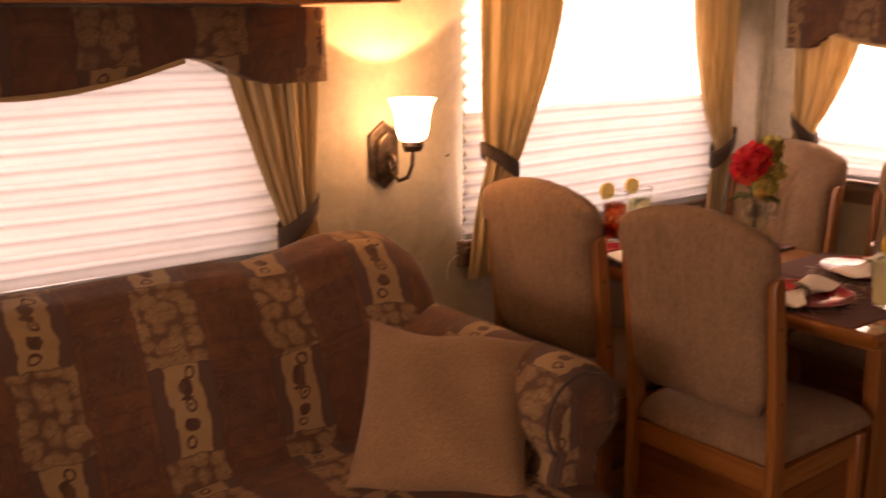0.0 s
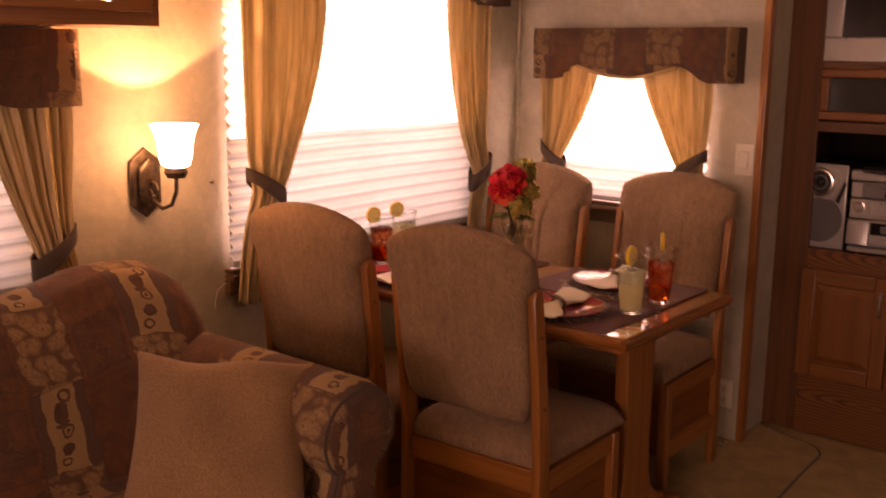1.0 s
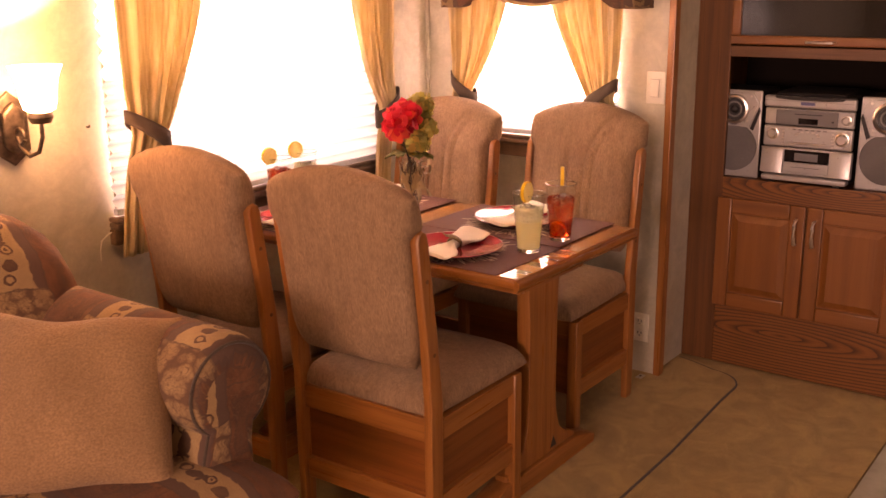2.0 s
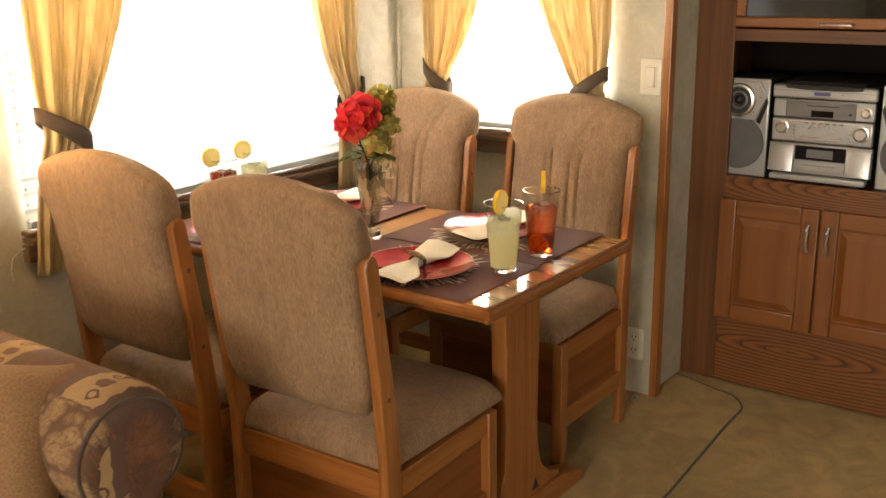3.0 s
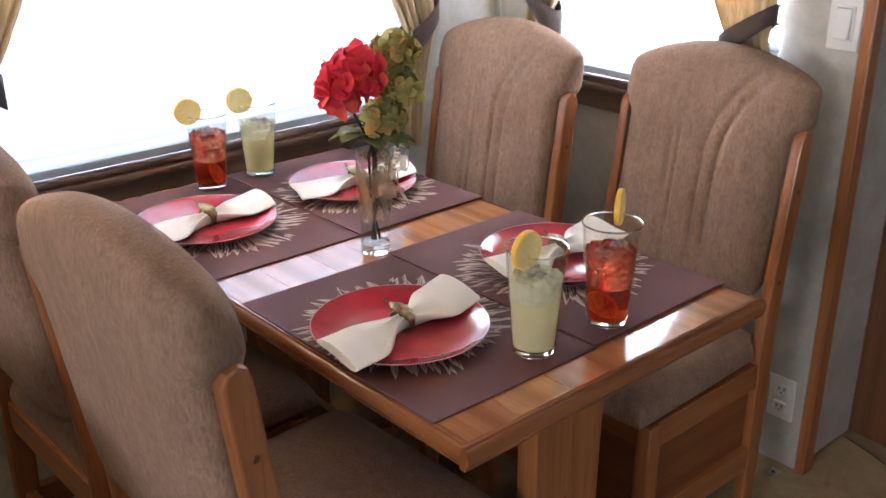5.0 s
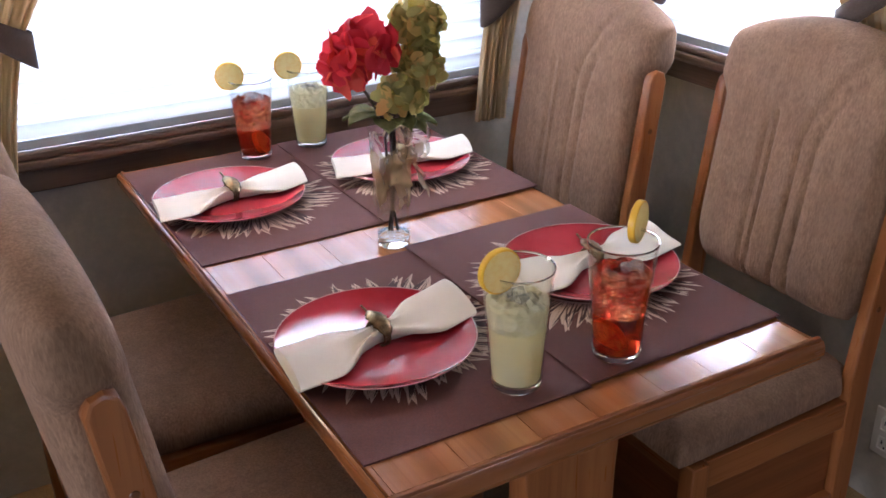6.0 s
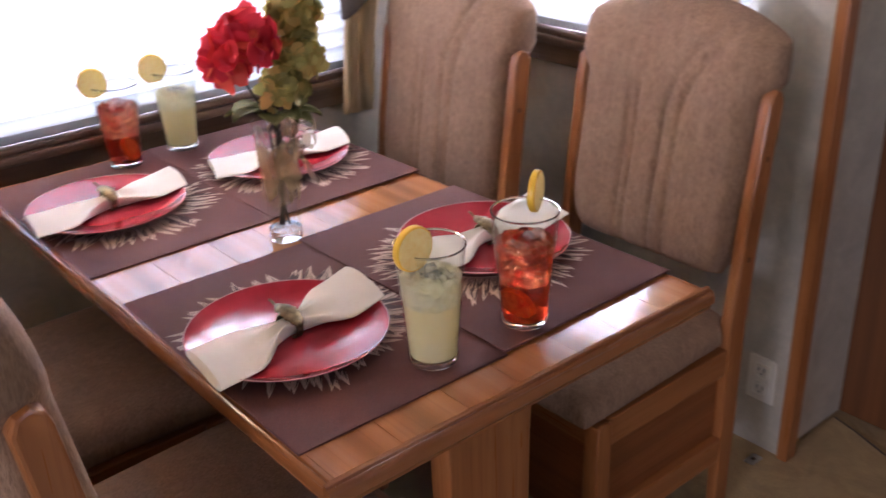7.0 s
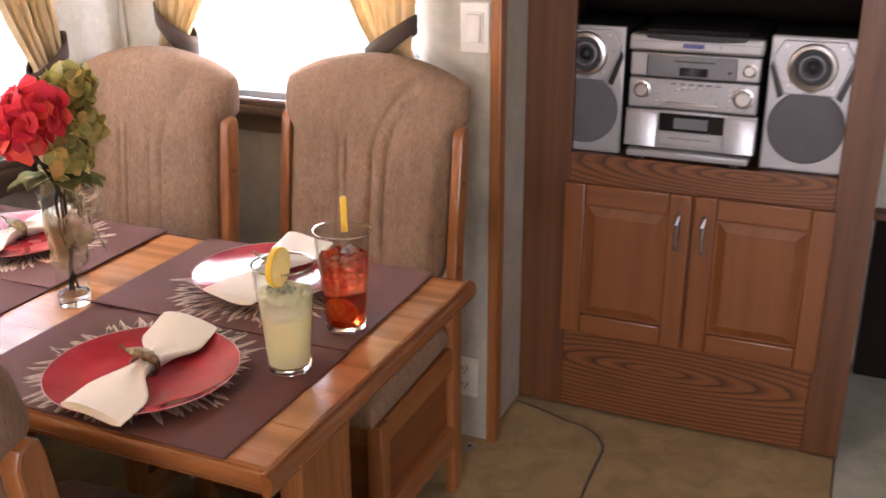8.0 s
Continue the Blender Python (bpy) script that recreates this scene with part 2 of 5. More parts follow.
    pale = mix(m, ramp(m, mott, (0.38, grey(0.35)), (0.6, grey(0))), pale, (0.25, 0.14, 0.065))
    pale = mix(m, math_node(m, "GREATER_THAN", off, 0.29), pale, (0.115, 0.06, 0.04))
    c = mix(m, turn, leafy, pale)
    c = mix(m, wide, c, rust)
    seam = math_node(m, "LESS_THAN", math_node(m, "MINIMUM", math_node(m, "SUBTRACT", 0.5, off), fv), 0.02)
    c = mix(m, math_node(m, "MULTIPLY", seam, 0.5), c, (0.07, 0.04, 0.03))
    c = mix(m, ramp(m, thread, (0.3, grey(0.45)), (0.62, grey(0))), c, (0.06, 0.03, 0.02))
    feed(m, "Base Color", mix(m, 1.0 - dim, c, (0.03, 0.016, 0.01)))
    relief(m, mix(m, 0.5, thread, c), 0.35, 0.002)
    return m


SOFA = tapestry("patchwork_tapestry")
# SOFA's pattern again, mixed 40 percent towards near-black brown.
VALANCE = tapestry("darkened_tapestry", 0.6)


def sheer(name, a, b, through_share, scale=(60, 60, 1.5), fold_dark=0.0):
    """Cloth that lets part of the light through."""
    m = mat(name, a, 0.85)
    n = noise_at(m, place(m, scale), 1.0, 3)
    c = ramp(m, n, (0.35, a), (0.65, b))
    # Cell seams and backlit pleat contrast painted in: colour darkens towards each rear fold.
    if fold_dark:
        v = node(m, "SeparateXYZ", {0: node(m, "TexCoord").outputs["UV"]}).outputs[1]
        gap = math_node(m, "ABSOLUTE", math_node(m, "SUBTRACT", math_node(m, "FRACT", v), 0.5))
        c = mix(m, ramp(m, gap, (0.26, grey(0)), (0.5, grey(fold_dark))), c, tuple(0.35 * k for k in a))
    feed(m, "Base Color", c)
    relief(m, noise_at(m, place(m), 700, 2), 0.15, 0.001)
    t = node(m, "BsdfTranslucent", {"Color": c})
    mixed = node(m, "MixShader", {"Fac": through_share, 1: bsdf(m).outputs[0], 2: t.outputs[0]})
    m.node_tree.links.new(mixed.outputs[0], m.node_tree.nodes["Material Output"].inputs["Surface"])
    return m


CURTAIN = sheer("gold_striped_curtain_cloth", (0.55, 0.415, 0.22), (0.72, 0.575, 0.35), 0.38)
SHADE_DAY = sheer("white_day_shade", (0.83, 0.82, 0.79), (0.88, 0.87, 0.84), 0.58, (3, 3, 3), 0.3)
# The slight blue puts the skylight's tint into the lower cloth.
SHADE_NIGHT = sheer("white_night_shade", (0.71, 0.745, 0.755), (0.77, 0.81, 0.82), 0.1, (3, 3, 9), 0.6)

WALL = mat("sage_beige_wallpaper", (0.5, 0.46, 0.36), 0.6)
_p = place(WALL, shuffle=False)
_c = ramp(WALL, noise_at(WALL, _p, 9, 6, 0.65, 0.6), (0.3, (0.40, 0.365, 0.285)), (0.5, (0.49, 0.45, 0.355)), (0.7, (0.56, 0.52, 0.415)))
_c = mix(WALL, ramp(WALL, noise_at(WALL, _p, 45, 5, 0.7), (0.42, grey(0.3)), (0.62, grey(0))), _c, (0.35, 0.33, 0.27))
feed(WALL, "Base Color", _c)
relief(WALL, noise_at(WALL, _p, 240, 3), 0.15, 0.001)

CARPET = mat("tan_cut_pile_carpet", (0.3, 0.22, 0.12), 0.95)
_p = place(CARPET, shuffle=False)
_pile = noise_at(CARPET, _p, 260, 4, 0.8)
_c = ramp(CARPET, _pile, (0.3, (0.28, 0.185, 0.075)), (0.5, (0.48, 0.335, 0.145)), (0.7, (0.62, 0.455, 0.225)))
_c = mix(CARPET, ramp(CARPET, noise_at(CARPET, _p, 7, 7, 0.7, 1.2), (0.36, grey(0.5)), (0.62, grey(0))), _c, (0.20, 0.135, 0.068))
feed(CARPET, "Base Color", _c)
relief(CARPET, _pile, 0.9, 0.006)
CARPET_EDGE = fabric("carpet_edge_shadow", (0.05, 0.04, 0.03), (0.09, 0.07, 0.05), 300)

CEILING = mat("white_ceiling_vinyl", (0.76, 0.73, 0.67), 0.6)
feed(CEILING, "Base Color", ramp(CEILING, noise_at(CEILING, place(CEILING), 60, 4), (0.3, (0.56, 0.53, 0.47)), (0.7, (0.64, 0.61, 0.55))))
PLASTIC = mat("ivory_plastic", (0.72, 0.68, 0.58), 0.35)
SLOT = mat("dark_slot", (0.02, 0.02, 0.02), 0.6)
BRONZE = mat("oil_rubbed_bronze", (0.11, 0.08, 0.06), 0.42, 0.85)
feed(BRONZE, "Base Color", ramp(BRONZE, noise_at(BRONZE, place(BRONZE), 40, 4), (0.35, (0.07, 0.05, 0.038)), (0.65, (0.17, 0.125, 0.09))))
RING = mat("antique_brass", (0.22, 0.16, 0.08), 0.42, 0.9)
feed(RING, "Base Color", ramp(RING, noise_at(RING, place(RING), 120, 3), (0.35, (0.12, 0.085, 0.042)), (0.65, (0.30, 0.22, 0.11))))
NICKEL = mat("brushed_nickel", (0.62, 0.6, 0.57), 0.28, 1.0)
SILVER = mat("silver_plastic", (0.42, 0.42, 0.42), 0.34, 0.5)
feed(SILVER, "Roughness", ramp(SILVER, noise_at(SILVER, place(SILVER), 90, 3), (0.3, grey(0.27)), (0.7, grey(0.4))))
SILVER_DARK = mat("grey_fascia_plastic", (0.16, 0.16, 0.165), 0.35, 0.3)
BLACK = mat("black_plastic", (0.012, 0.012, 0.013), 0.3)
CLOTH_GREY = fabric("grey_speaker_cloth", (0.10, 0.095, 0.10), (0.155, 0.15, 0.155), 900, 0.4)
CONE = mat("speaker_cone", (0.016, 0.016, 0.018), 0.6)
CARCASS = mat("black_vinyl_carcass", (0.010, 0.009, 0.009), 0.85, 0.0, Specular_IOR_Level=0.2)
GAP = mat("shadowed_ivory_plastic", (0.30, 0.27, 0.22), 0.6)
SCREEN = mat("dark_screen_glass", (0.012, 0.011, 0.011), 0.08)
LOGO = mat("blue_badge", (0.06, 0.07, 0.20), 0.35)
# Near-black stands in for shade inside the bays; low_cabinet's front shares it.
NEAR_BLACK = mat("near_black_brown", (0.012, 0.007, 0.005), 0.9, 0.0, Specular_IOR_Level=0.2)

PLATE = mat("red_glazed_stoneware", (0.36, 0.022, 0.03), 0.16)
feed(PLATE, "Base Color", ramp(PLATE, noise_at(PLATE, place(PLATE), 14, 4), (0.35, (0.30, 0.015, 0.022)), (0.65, (0.40, 0.03, 0.038))))
bsdf(PLATE).inputs["Coat Weight"].default_value = 0.5
PLATE_RIM = mat("worn_pale_glaze_rim", (0.62, 0.36, 0.33), 0.2)
def thin_glass(name, gloss):
    """Thin clear glass: light goes straight through, with more gloss at a low angle."""
    m = mat(name, (1, 1, 1), 0.02)
    clear = node(m, "BsdfTransparent", {"Color": (0.97, 0.985, 0.98, 1)})
    shine = node(m, "BsdfGlossy", {"Roughness": 0.02})
    facing = node(m, "LayerWeight", {"Blend": 0.5}).outputs["Facing"]
    f = math_node(m, "ADD", math_node(m, "MULTIPLY", math_node(m, "POWER", facing, 4.0), gloss), 0.03)
    out = node(m, "MixShader", {"Fac": f, 1: clear.outputs[0], 2: shine.outputs[0]})
    m.node_tree.links.new(out.outputs[0], m.node_tree.nodes["Material Output"].inputs["Surface"])
    return m


GLASS = thin_glass("clear_glass", 0.6)
BASE_GLASS = mat("thick_base_glass", (1, 1, 1), 0.02, 0.0, Transmission_Weight=1.0, IOR=1.45)
PANE = thin_glass("window_glass", 0.4)
def cloudy(m, colour, share):
    """Lets light seep through a cloudy drink."""
    t = node(m, "BsdfTranslucent", {"Color": (*colour, 1)})
    out = node(m, "MixShader", {"Fac": share, 1: bsdf(m).outputs[0], 2: t.outputs[0]})
    m.node_tree.links.new(out.outputs[0], m.node_tree.nodes["Material Output"].inputs["Surface"])


ICE = mat("ice", (0.97, 0.98, 1.0), 0.08, 0.0, Transmission_Weight=0.92, IOR=1.25)
relief(ICE, noise_at(ICE, place(ICE), 90, 2), 0.6, 0.004)
cloudy(ICE, (1.0, 0.98, 0.94), 0.15)
LEMONADE = mat("cloudy_lemonade", (0.88, 0.8, 0.45), 0.18, 0.0, Transmission_Weight=0.42, IOR=1.12)
feed(LEMONADE, "Base Color", ramp(LEMONADE, noise_at(LEMONADE, place(LEMONADE), 45, 3), (0.35, (0.98, 0.90, 0.55)), (0.65, (1.0, 0.96, 0.70))))
cloudy(LEMONADE, (1.0, 0.90, 0.52), 0.4)
TEA = mat("red_iced_tea", (0.9, 0.1, 0.02), 0.05, 0.0, Transmission_Weight=0.97, IOR=1.15)
feed(TEA, "Base Color", ramp(TEA, noise_at(TEA, place(TEA), 38, 3, 0.6, 1.0), (0.38, (0.62, 0.018, 0.006)), (0.62, (0.95, 0.19, 0.03))))
cloudy(TEA, (1.0, 0.10, 0.015), 0.09)
LEMON_RIND = mat("lemon_rind", (0.80, 0.50, 0.03), 0.4)
LEMON_FLESH = mat("lemon_flesh", (0.85, 0.73, 0.30), 0.35)
_p = place(LEMON_FLESH)
feed(LEMON_FLESH, "Base Color", ramp(LEMON_FLESH, noise_at(LEMON_FLESH, _p, 120, 3), (0.35, (0.80, 0.62, 0.20)), (0.65, (0.90, 0.82, 0.48))))
_t = node(LEMON_FLESH, "BsdfTranslucent", {"Color": (0.95, 0.84, 0.48, 1)})
_m = node(LEMON_FLESH, "MixShader", {"Fac": 0.5, 1: bsdf(LEMON_FLESH).outputs[0], 2: _t.outputs[0]})
LEMON_FLESH.node_tree.links.new(_m.outputs[0], LEMON_FLESH.node_tree.nodes["Material Output"].inputs["Surface"])


def icy(name, a, b, clear=0.97):
    """Crushed ice in a drink: clear, with many small facets."""
    m = mat(name, a, 0.05, 0.0, Transmission_Weight=clear, IOR=1.2)
    n = node(m, "TexVoronoi", {"Vector": place(m), "Scale": 85.0}, feature="F1")
    shard = node(m, "SeparateXYZ", {0: n.outputs["Color"]}).outputs[0]
    feed(m, "Base Color", ramp(m, shard, (0.15, a), (0.8, b)))
    relief(m, math_node(m, "ADD", math_node(m, "MULTIPLY", shard, 0.5), n.outputs["Distance"]), 1.0, 0.009)
    return m


ICY_LEMON = icy("icy_lemonade", (0.98, 0.93, 0.64), (1.0, 0.99, 0.86), 0.48)
cloudy(ICY_LEMON, (1.0, 0.95, 0.66), 0.42)
ICY_TEA = icy("icy_tea", (0.66, 0.02, 0.006), (1.0, 0.42, 0.16))
cloudy(ICY_TEA, (1.0, 0.10, 0.015), 0.06)
RED_PETAL = mat("red_silk_petal", (0.55, 0.02, 0.03), 0.65)
feed(RED_PETAL, "Base Color", ramp(RED_PETAL, node(RED_PETAL, "NewGeometry").outputs["Random Per Island"], (0.0, (0.44, 0.012, 0.032)), (0.6, (0.66, 0.026, 0.048)), (1.0, (0.80, 0.13, 0.06))))
cloudy(RED_PETAL, (0.9, 0.07, 0.07), 0.3)
GREEN_PETAL = mat("olive_silk_petal", (0.35, 0.33, 0.09), 0.65)
feed(GREEN_PETAL, "Base Color", ramp(GREEN_PETAL, node(GREEN_PETAL, "NewGeometry").outputs["Random Per Island"], (0.0, (0.17, 0.17, 0.045)), (0.5, (0.36, 0.33, 0.09)), (0.8, (0.52, 0.40, 0.11)), (1.0, (0.58, 0.30, 0.08))))
cloudy(GREEN_PETAL, (0.62, 0.52, 0.14), 0.3)
LEAF = mat("olive_silk_leaf", (0.10, 0.12, 0.035), 0.75, 0.0, Specular_IOR_Level=0.2)
feed(LEAF, "Base Color", ramp(LEAF, noise_at(LEAF, place(LEAF), 60, 3), (0.3, (0.10, 0.115, 0.035)), (0.7, (0.20, 0.20, 0.07))))
STEM = mat("dark_stem", (0.05, 0.035, 0.02), 0.7)
RIBBON = mat("gold_organza_ribbon", (0.62, 0.47, 0.25), 0.4, 0.0)
_n = noise_at(RIBBON, place(RIBBON, (1, 1, 0.4)), 42, 2, 0.5, 0.6)
feed(RIBBON, "Alpha", ramp(RIBBON, _n, (0.3, grey(0.3)), (0.7, grey(0.55))))
CUP = mat("lit_frosted_glass", (0.9, 0.85, 0.75), 0.4)
bsdf(CUP).inputs["Emission Color"].default_value = (1.0, 0.72, 0.38, 1)
bsdf(CUP).inputs["Emission Strength"].default_value = 36.0
# Glow of the added ceiling fixtures, which stay out of view.
FILL_GLOW = mat("fill_diffuser", (0.9, 0.88, 0.8), 0.4)
bsdf(FILL_GLOW).inputs["Emission Color"].default_value = (1.0, 0.84, 0.62, 1)
bsdf(FILL_GLOW).inputs["Emission Strength"].default_value = 15.0
VINYL = mat("pale_vinyl_floor", (0.42, 0.42, 0.33), 0.4)
feed(VINYL, "Base Color", ramp(VINYL, noise_at(VINYL, place(VINYL), 12, 5), (0.35, (0.36, 0.36, 0.28)), (0.65, (0.48, 0.48, 0.39))))


# ---- mesh helpers ----
def box(bm, x0, x1, y0, y1, z0, z1, bevel=0.0, segments=2):
    m = Matrix.LocRotScale(((x0 + x1) / 2, (y0 + y1) / 2, (z0 + z1) / 2), None, (abs(x1 - x0), abs(y1 - y0), abs(z1 - z0)))
    made = bmesh.ops.create_cube(bm, size=1, matrix=m)["verts"]
    if bevel:
        edges = list({e for v in made for e in v.link_edges})
        before = set(bm.faces) - {f for v in made for f in v.link_faces}
        bmesh.ops.bevel(bm, geom=edges, offset=bevel, segments=segments, affect="EDGES", profile=0.5)
        flatten(bm, [f for f in bm.faces if f not in before], (0, 1, 2))
    return bm


def prism(bm, pts, axis, a, b, bevel=0.0):
    """A polygon pushed from a to b along an axis. pts lie in the other two axes, in order x, y, z."""
    def at(p, d):
        return {"x": (d, p[0], p[1]), "y": (p[0], d, p[1]), "z": (p[0], p[1], d)}[axis]
    lo, hi = [bm.verts.new(at(p, a)) for p in pts], [bm.verts.new(at(p, b)) for p in pts]
    faces = [bm.faces.new(lo), bm.faces.new(hi)]
    for i in range(len(pts)):
        j = (i + 1) % len(pts)
        faces.append(bm.faces.new((lo[i], lo[j], hi[j], hi[i])))
    bmesh.ops.recalc_face_normals(bm, faces=faces)
    if bevel:
        edges = list({e for f in faces[:2] for e in f.edges})
        bmesh.ops.bevel(bm, geom=edges, offset=bevel, segments=2, affect="EDGES", profile=0.5)
        flatten(bm, bm.faces, ("xyz".index(axis),))
    return bm


def sheet(bm, fn, nu, nv, wrap=False, uv=None):
    """A grid of points fn(u, v), u and v from 0 to 1; wrap closes it along u."""
    layer = bm.loops.layers.uv.verify() if uv else None
    n = nu if wrap else nu + 1
    grid = [[bm.verts.new(fn(i / nu, j / nv)) for j in range(nv + 1)] for i in range(n)]
    for i in range(nu):
        for j in range(nv):
            k = (i + 1) % n
            f = bm.faces.new((grid[i][j], grid[k][j], grid[k][j + 1], grid[i][j + 1]))
            if uv:
                for loop, (a, b) in zip(f.loops, ((i, j), (i + 1, j), (i + 1, j + 1), (i, j + 1))):
                    loop[layer].uv = uv(a / nu, b / nv)
    return grid


def lathe(bm, prof, n=28, cx=0.0, cy=0.0):
    sheet(bm, lambda u, v: _on(prof, u, v, cx, cy), n, len(prof) - 1, wrap=True)
    return bm


def _on(prof, u, v, cx, cy):
    r, z = prof[round(v * (len(prof) - 1))]
    a = 2 * math.pi * u
    return (cx + r * math.cos(a), cy + r * math.sin(a), z)


def tube(bm, pts, r, n=8):
    """A round bar along pts; r may be a list."""
    pts = [Vector(p) for p in pts]
    rings = []
    for i, p in enumerate(pts):
        d = (pts[min(i + 1, len(pts) - 1)] - pts[max(i - 1, 0)]).normalized()
        side = d.cross(Vector((0.31, 0.22, 0.92))).normalized()
        up = side.cross(d)
        q = r[i] if isinstance(r, (list, tuple)) else r
        rings.append([bm.verts.new(p + q * (math.cos(2 * math.pi * k / n) * side + math.sin(2 * math.pi * k / n) * up)) for k in range(n)])
    for a, b in zip(rings, rings[1:]):
        for k in range(n):
            bm.faces.new((a[k], a[(k + 1) % n], b[(k + 1) % n], b[k]))
    bm.faces.new(rings[0]), bm.faces.new(rings[-1])
    bmesh.ops.recalc_face_normals(bm, faces=bm.faces)
    return bm


def pad(bm, at, nu=28, nv=28, uv=None):
    """A cushion: a front and a back sheet at(s, t, side), s and t from -1 to 1, side +1 or -1, that meet at the rim."""
    def ease(a):
        return math.sin(math.pi * (a - 0.5))
    for side in (1, -1):
        sheet(bm, lambda u, v: at(ease(u), ease(v), side), nu, nv, uv=(lambda u, v: uv(ease(u), ease(v))) if uv else None)
    bmesh.ops.remove_doubles(bm, verts=bm.verts, dist=0.0004)
    bmesh.ops.recalc_face_normals(bm, faces=bm.faces)
    return bm


def swell(s, t, p=6.0, q=0.5):
    return max(0.0, 1 - abs(s) ** p) ** q * max(0.0, 1 - abs(t) ** p) ** q


def start():
    bm = bmesh.new()
    bm.faces.layers.int.new("flat")
    return bm


def flatten(bm, faces, axes):
    """Marks broad faces square to the given axes, so that they stay plane between rounded edges."""
    layer = bm.faces.layers.int["flat"]
    for f in faces:
        f.normal_update()
        if max(abs(f.normal[i]) for i in axes) > 0.9995:
            f[layer] = 1


def mesh_of(name, bm, material, smooth=True):
    me = bpy.data.meshes.new(name)
    layer = bm.faces.layers.int["flat"]
    plane = [f[layer] for f in bm.faces]
    bm.faces.layers.int.remove(layer)
    bm.to_mesh(me)
    bm.free()
    me.materials.append(material)
    if smooth:
        me.shade_smooth()
        me.set_sharp_from_angle(angle=radians(38))
        for face, is_plane in zip(me.polygons, plane):
            if is_plane:
                face.use_smooth = False
    return me


def part(name, bm, material, parent, label="", smooth=True):
    ob = new(name, mesh_of(name, bm, material, smooth))
    ob.parent = parent
    if label:
        tagged(ob, label)
    return ob


def thing(name, m, label, category, group="", kind=""):
    ob = new(name)
    ob.empty_display_size = 0.1
    ob.matrix_world = m
    return tagged(ob, label, category, group, kind)


def structure(name, bm, material, label, category, smooth=False):
    return tagged(new(name, mesh_of(name, bm, material, smooth)), label, category, "", "structure")


def solid(ob, thick):
    s = ob.modifiers.new("thickness", "SOLIDIFY")
    s.thickness, s.offset = thick, 0.0
    return ob


# ---- the shell of the room ----
X0, X1, Y0 = -1.6, 6.6, 0.0
structure("floor", box(start(), X0, X1, 2.035, WY + 0.1, -0.12, -0.008), CARPET, "tan cut-pile carpet over the main floor", "floor")

structure("floor_kitchen", box(start(), X0, X1, Y0, 2.03, -0.12, -0.010), VINYL, "pale greenish vinyl floor of the kitchen", "floor")


def slide_floor():
    pts = [(X0 + 0.02, 2.58)] + [(3.6, 2.585), (4.3, 2.59), (4.8, 2.615)]
    for i in range(9):
        a = radians(-80 + 80 * i / 8)
        pts.append((4.93 + 0.13 * math.cos(a), 2.745 + 0.13 * math.sin(a)))
    pts += [(5.10, 2.85), (5.12, 2.92), (4.97, 2.92), (4.97, WY), (X0 + 0.02, WY)]
    return pts


structure("floor_slide_out", prism(start(), slide_floor(), "z", -0.008, 0.0, 0.003), CARPET, "tan carpet of the raised dinette floor with a rounded corner", "floor")
edge = slide_floor()[:-3]
# Dark tube draws the thin shadow line along the raised carpet's edge.
structure("carpet_seam", tube(start(), [(x, y - 0.004, -0.004) for x, y in edge], 0.0045, 6), CARPET_EDGE, "dark line along the carpet edge, drawn for its shadow", "trim", True)
structure("ceiling", box(start(), X0, X1, Y0, WY + 0.1, CEIL, CEIL + 0.08), CEILING, "off-white textured vinyl ceiling", "ceiling")

WIN_1 = (3.27, 4.51, 0.81, 1.74)     # dinette window: x, x, z, z
WIN_2 = (1.22, 2.56, 0.86, 1.52)     # sofa window
WIN_3 = (3.12, 3.80, 0.90, 1.52)     # end window: y, y, z, z

bm = start()
xs = [X0, WIN_2[0], WIN_2[1], WIN_1[0], WIN_1[1], WX + 0.08]
for a, b in ((0, 1), (2, 3), (4, 5)):
    box(bm, xs[a], xs[b], WY, WY + 0.08, 0, CEIL)
for w in (WIN_1, WIN_2):
    box(bm, w[0], w[1], WY, WY + 0.08, 0, w[2])
    box(bm, w[0], w[1], WY, WY + 0.08, w[3], CEIL)
structure("wall_north", bm, WALL, "wall with mottled sage-beige wallpaper and two window openings", "wall")

bm = start()
box(bm, WX, WX + 0.08, 2.92, WIN_3[0], 0, CEIL)
box(bm, WX, WX + 0.08, WIN_3[1], WY, 0, CEIL)
box(bm, WX, WX + 0.08, WIN_3[0], WIN_3[1], 0, WIN_3[2])
box(bm, WX, WX + 0.08, WIN_3[0], WIN_3[1], WIN_3[3], CEIL)
box(bm, WX + 0.08, 5.75, 2.925, 2.985, 0, CEIL)
structure("wall_east", bm, WALL, "end wall of the dinette in mottled sage-beige wallpaper", "wall")
structure("wall_south_east", box(start(), 5.75, 5.83, 0.0, 2.985, 0, CEIL), WALL, "plain wallpapered wall behind the tall cabinet", "wall")
# South and west openings are unseen, added to let the fill lamps in.
bm = start()
box(bm, X0, 3.2, -0.08, 0, 0, CEIL), box(bm, 4.6, X1, -0.08, 0, 0, CEIL)
box(bm, 3.2, 4.6, -0.08, 0, 0, 0.98), box(bm, 3.2, 4.6, -0.08, 0, 1.72, CEIL)
structure("wall_south", bm, WALL, "plain wallpapered wall with an opening added for a fill lamp", "wall")
bm = start()
box(bm, X0 - 0.08, X0, -0.08, 0.7, 0, CEIL), box(bm, X0 - 0.08, X0, 2.7, WY + 0.08, 0, CEIL)
box(bm, X0 - 0.08, X0, 0.7, 2.7, 0, 0.92), box(bm, X0 - 0.08, X0, 0.7, 2.7, 1.78, CEIL)
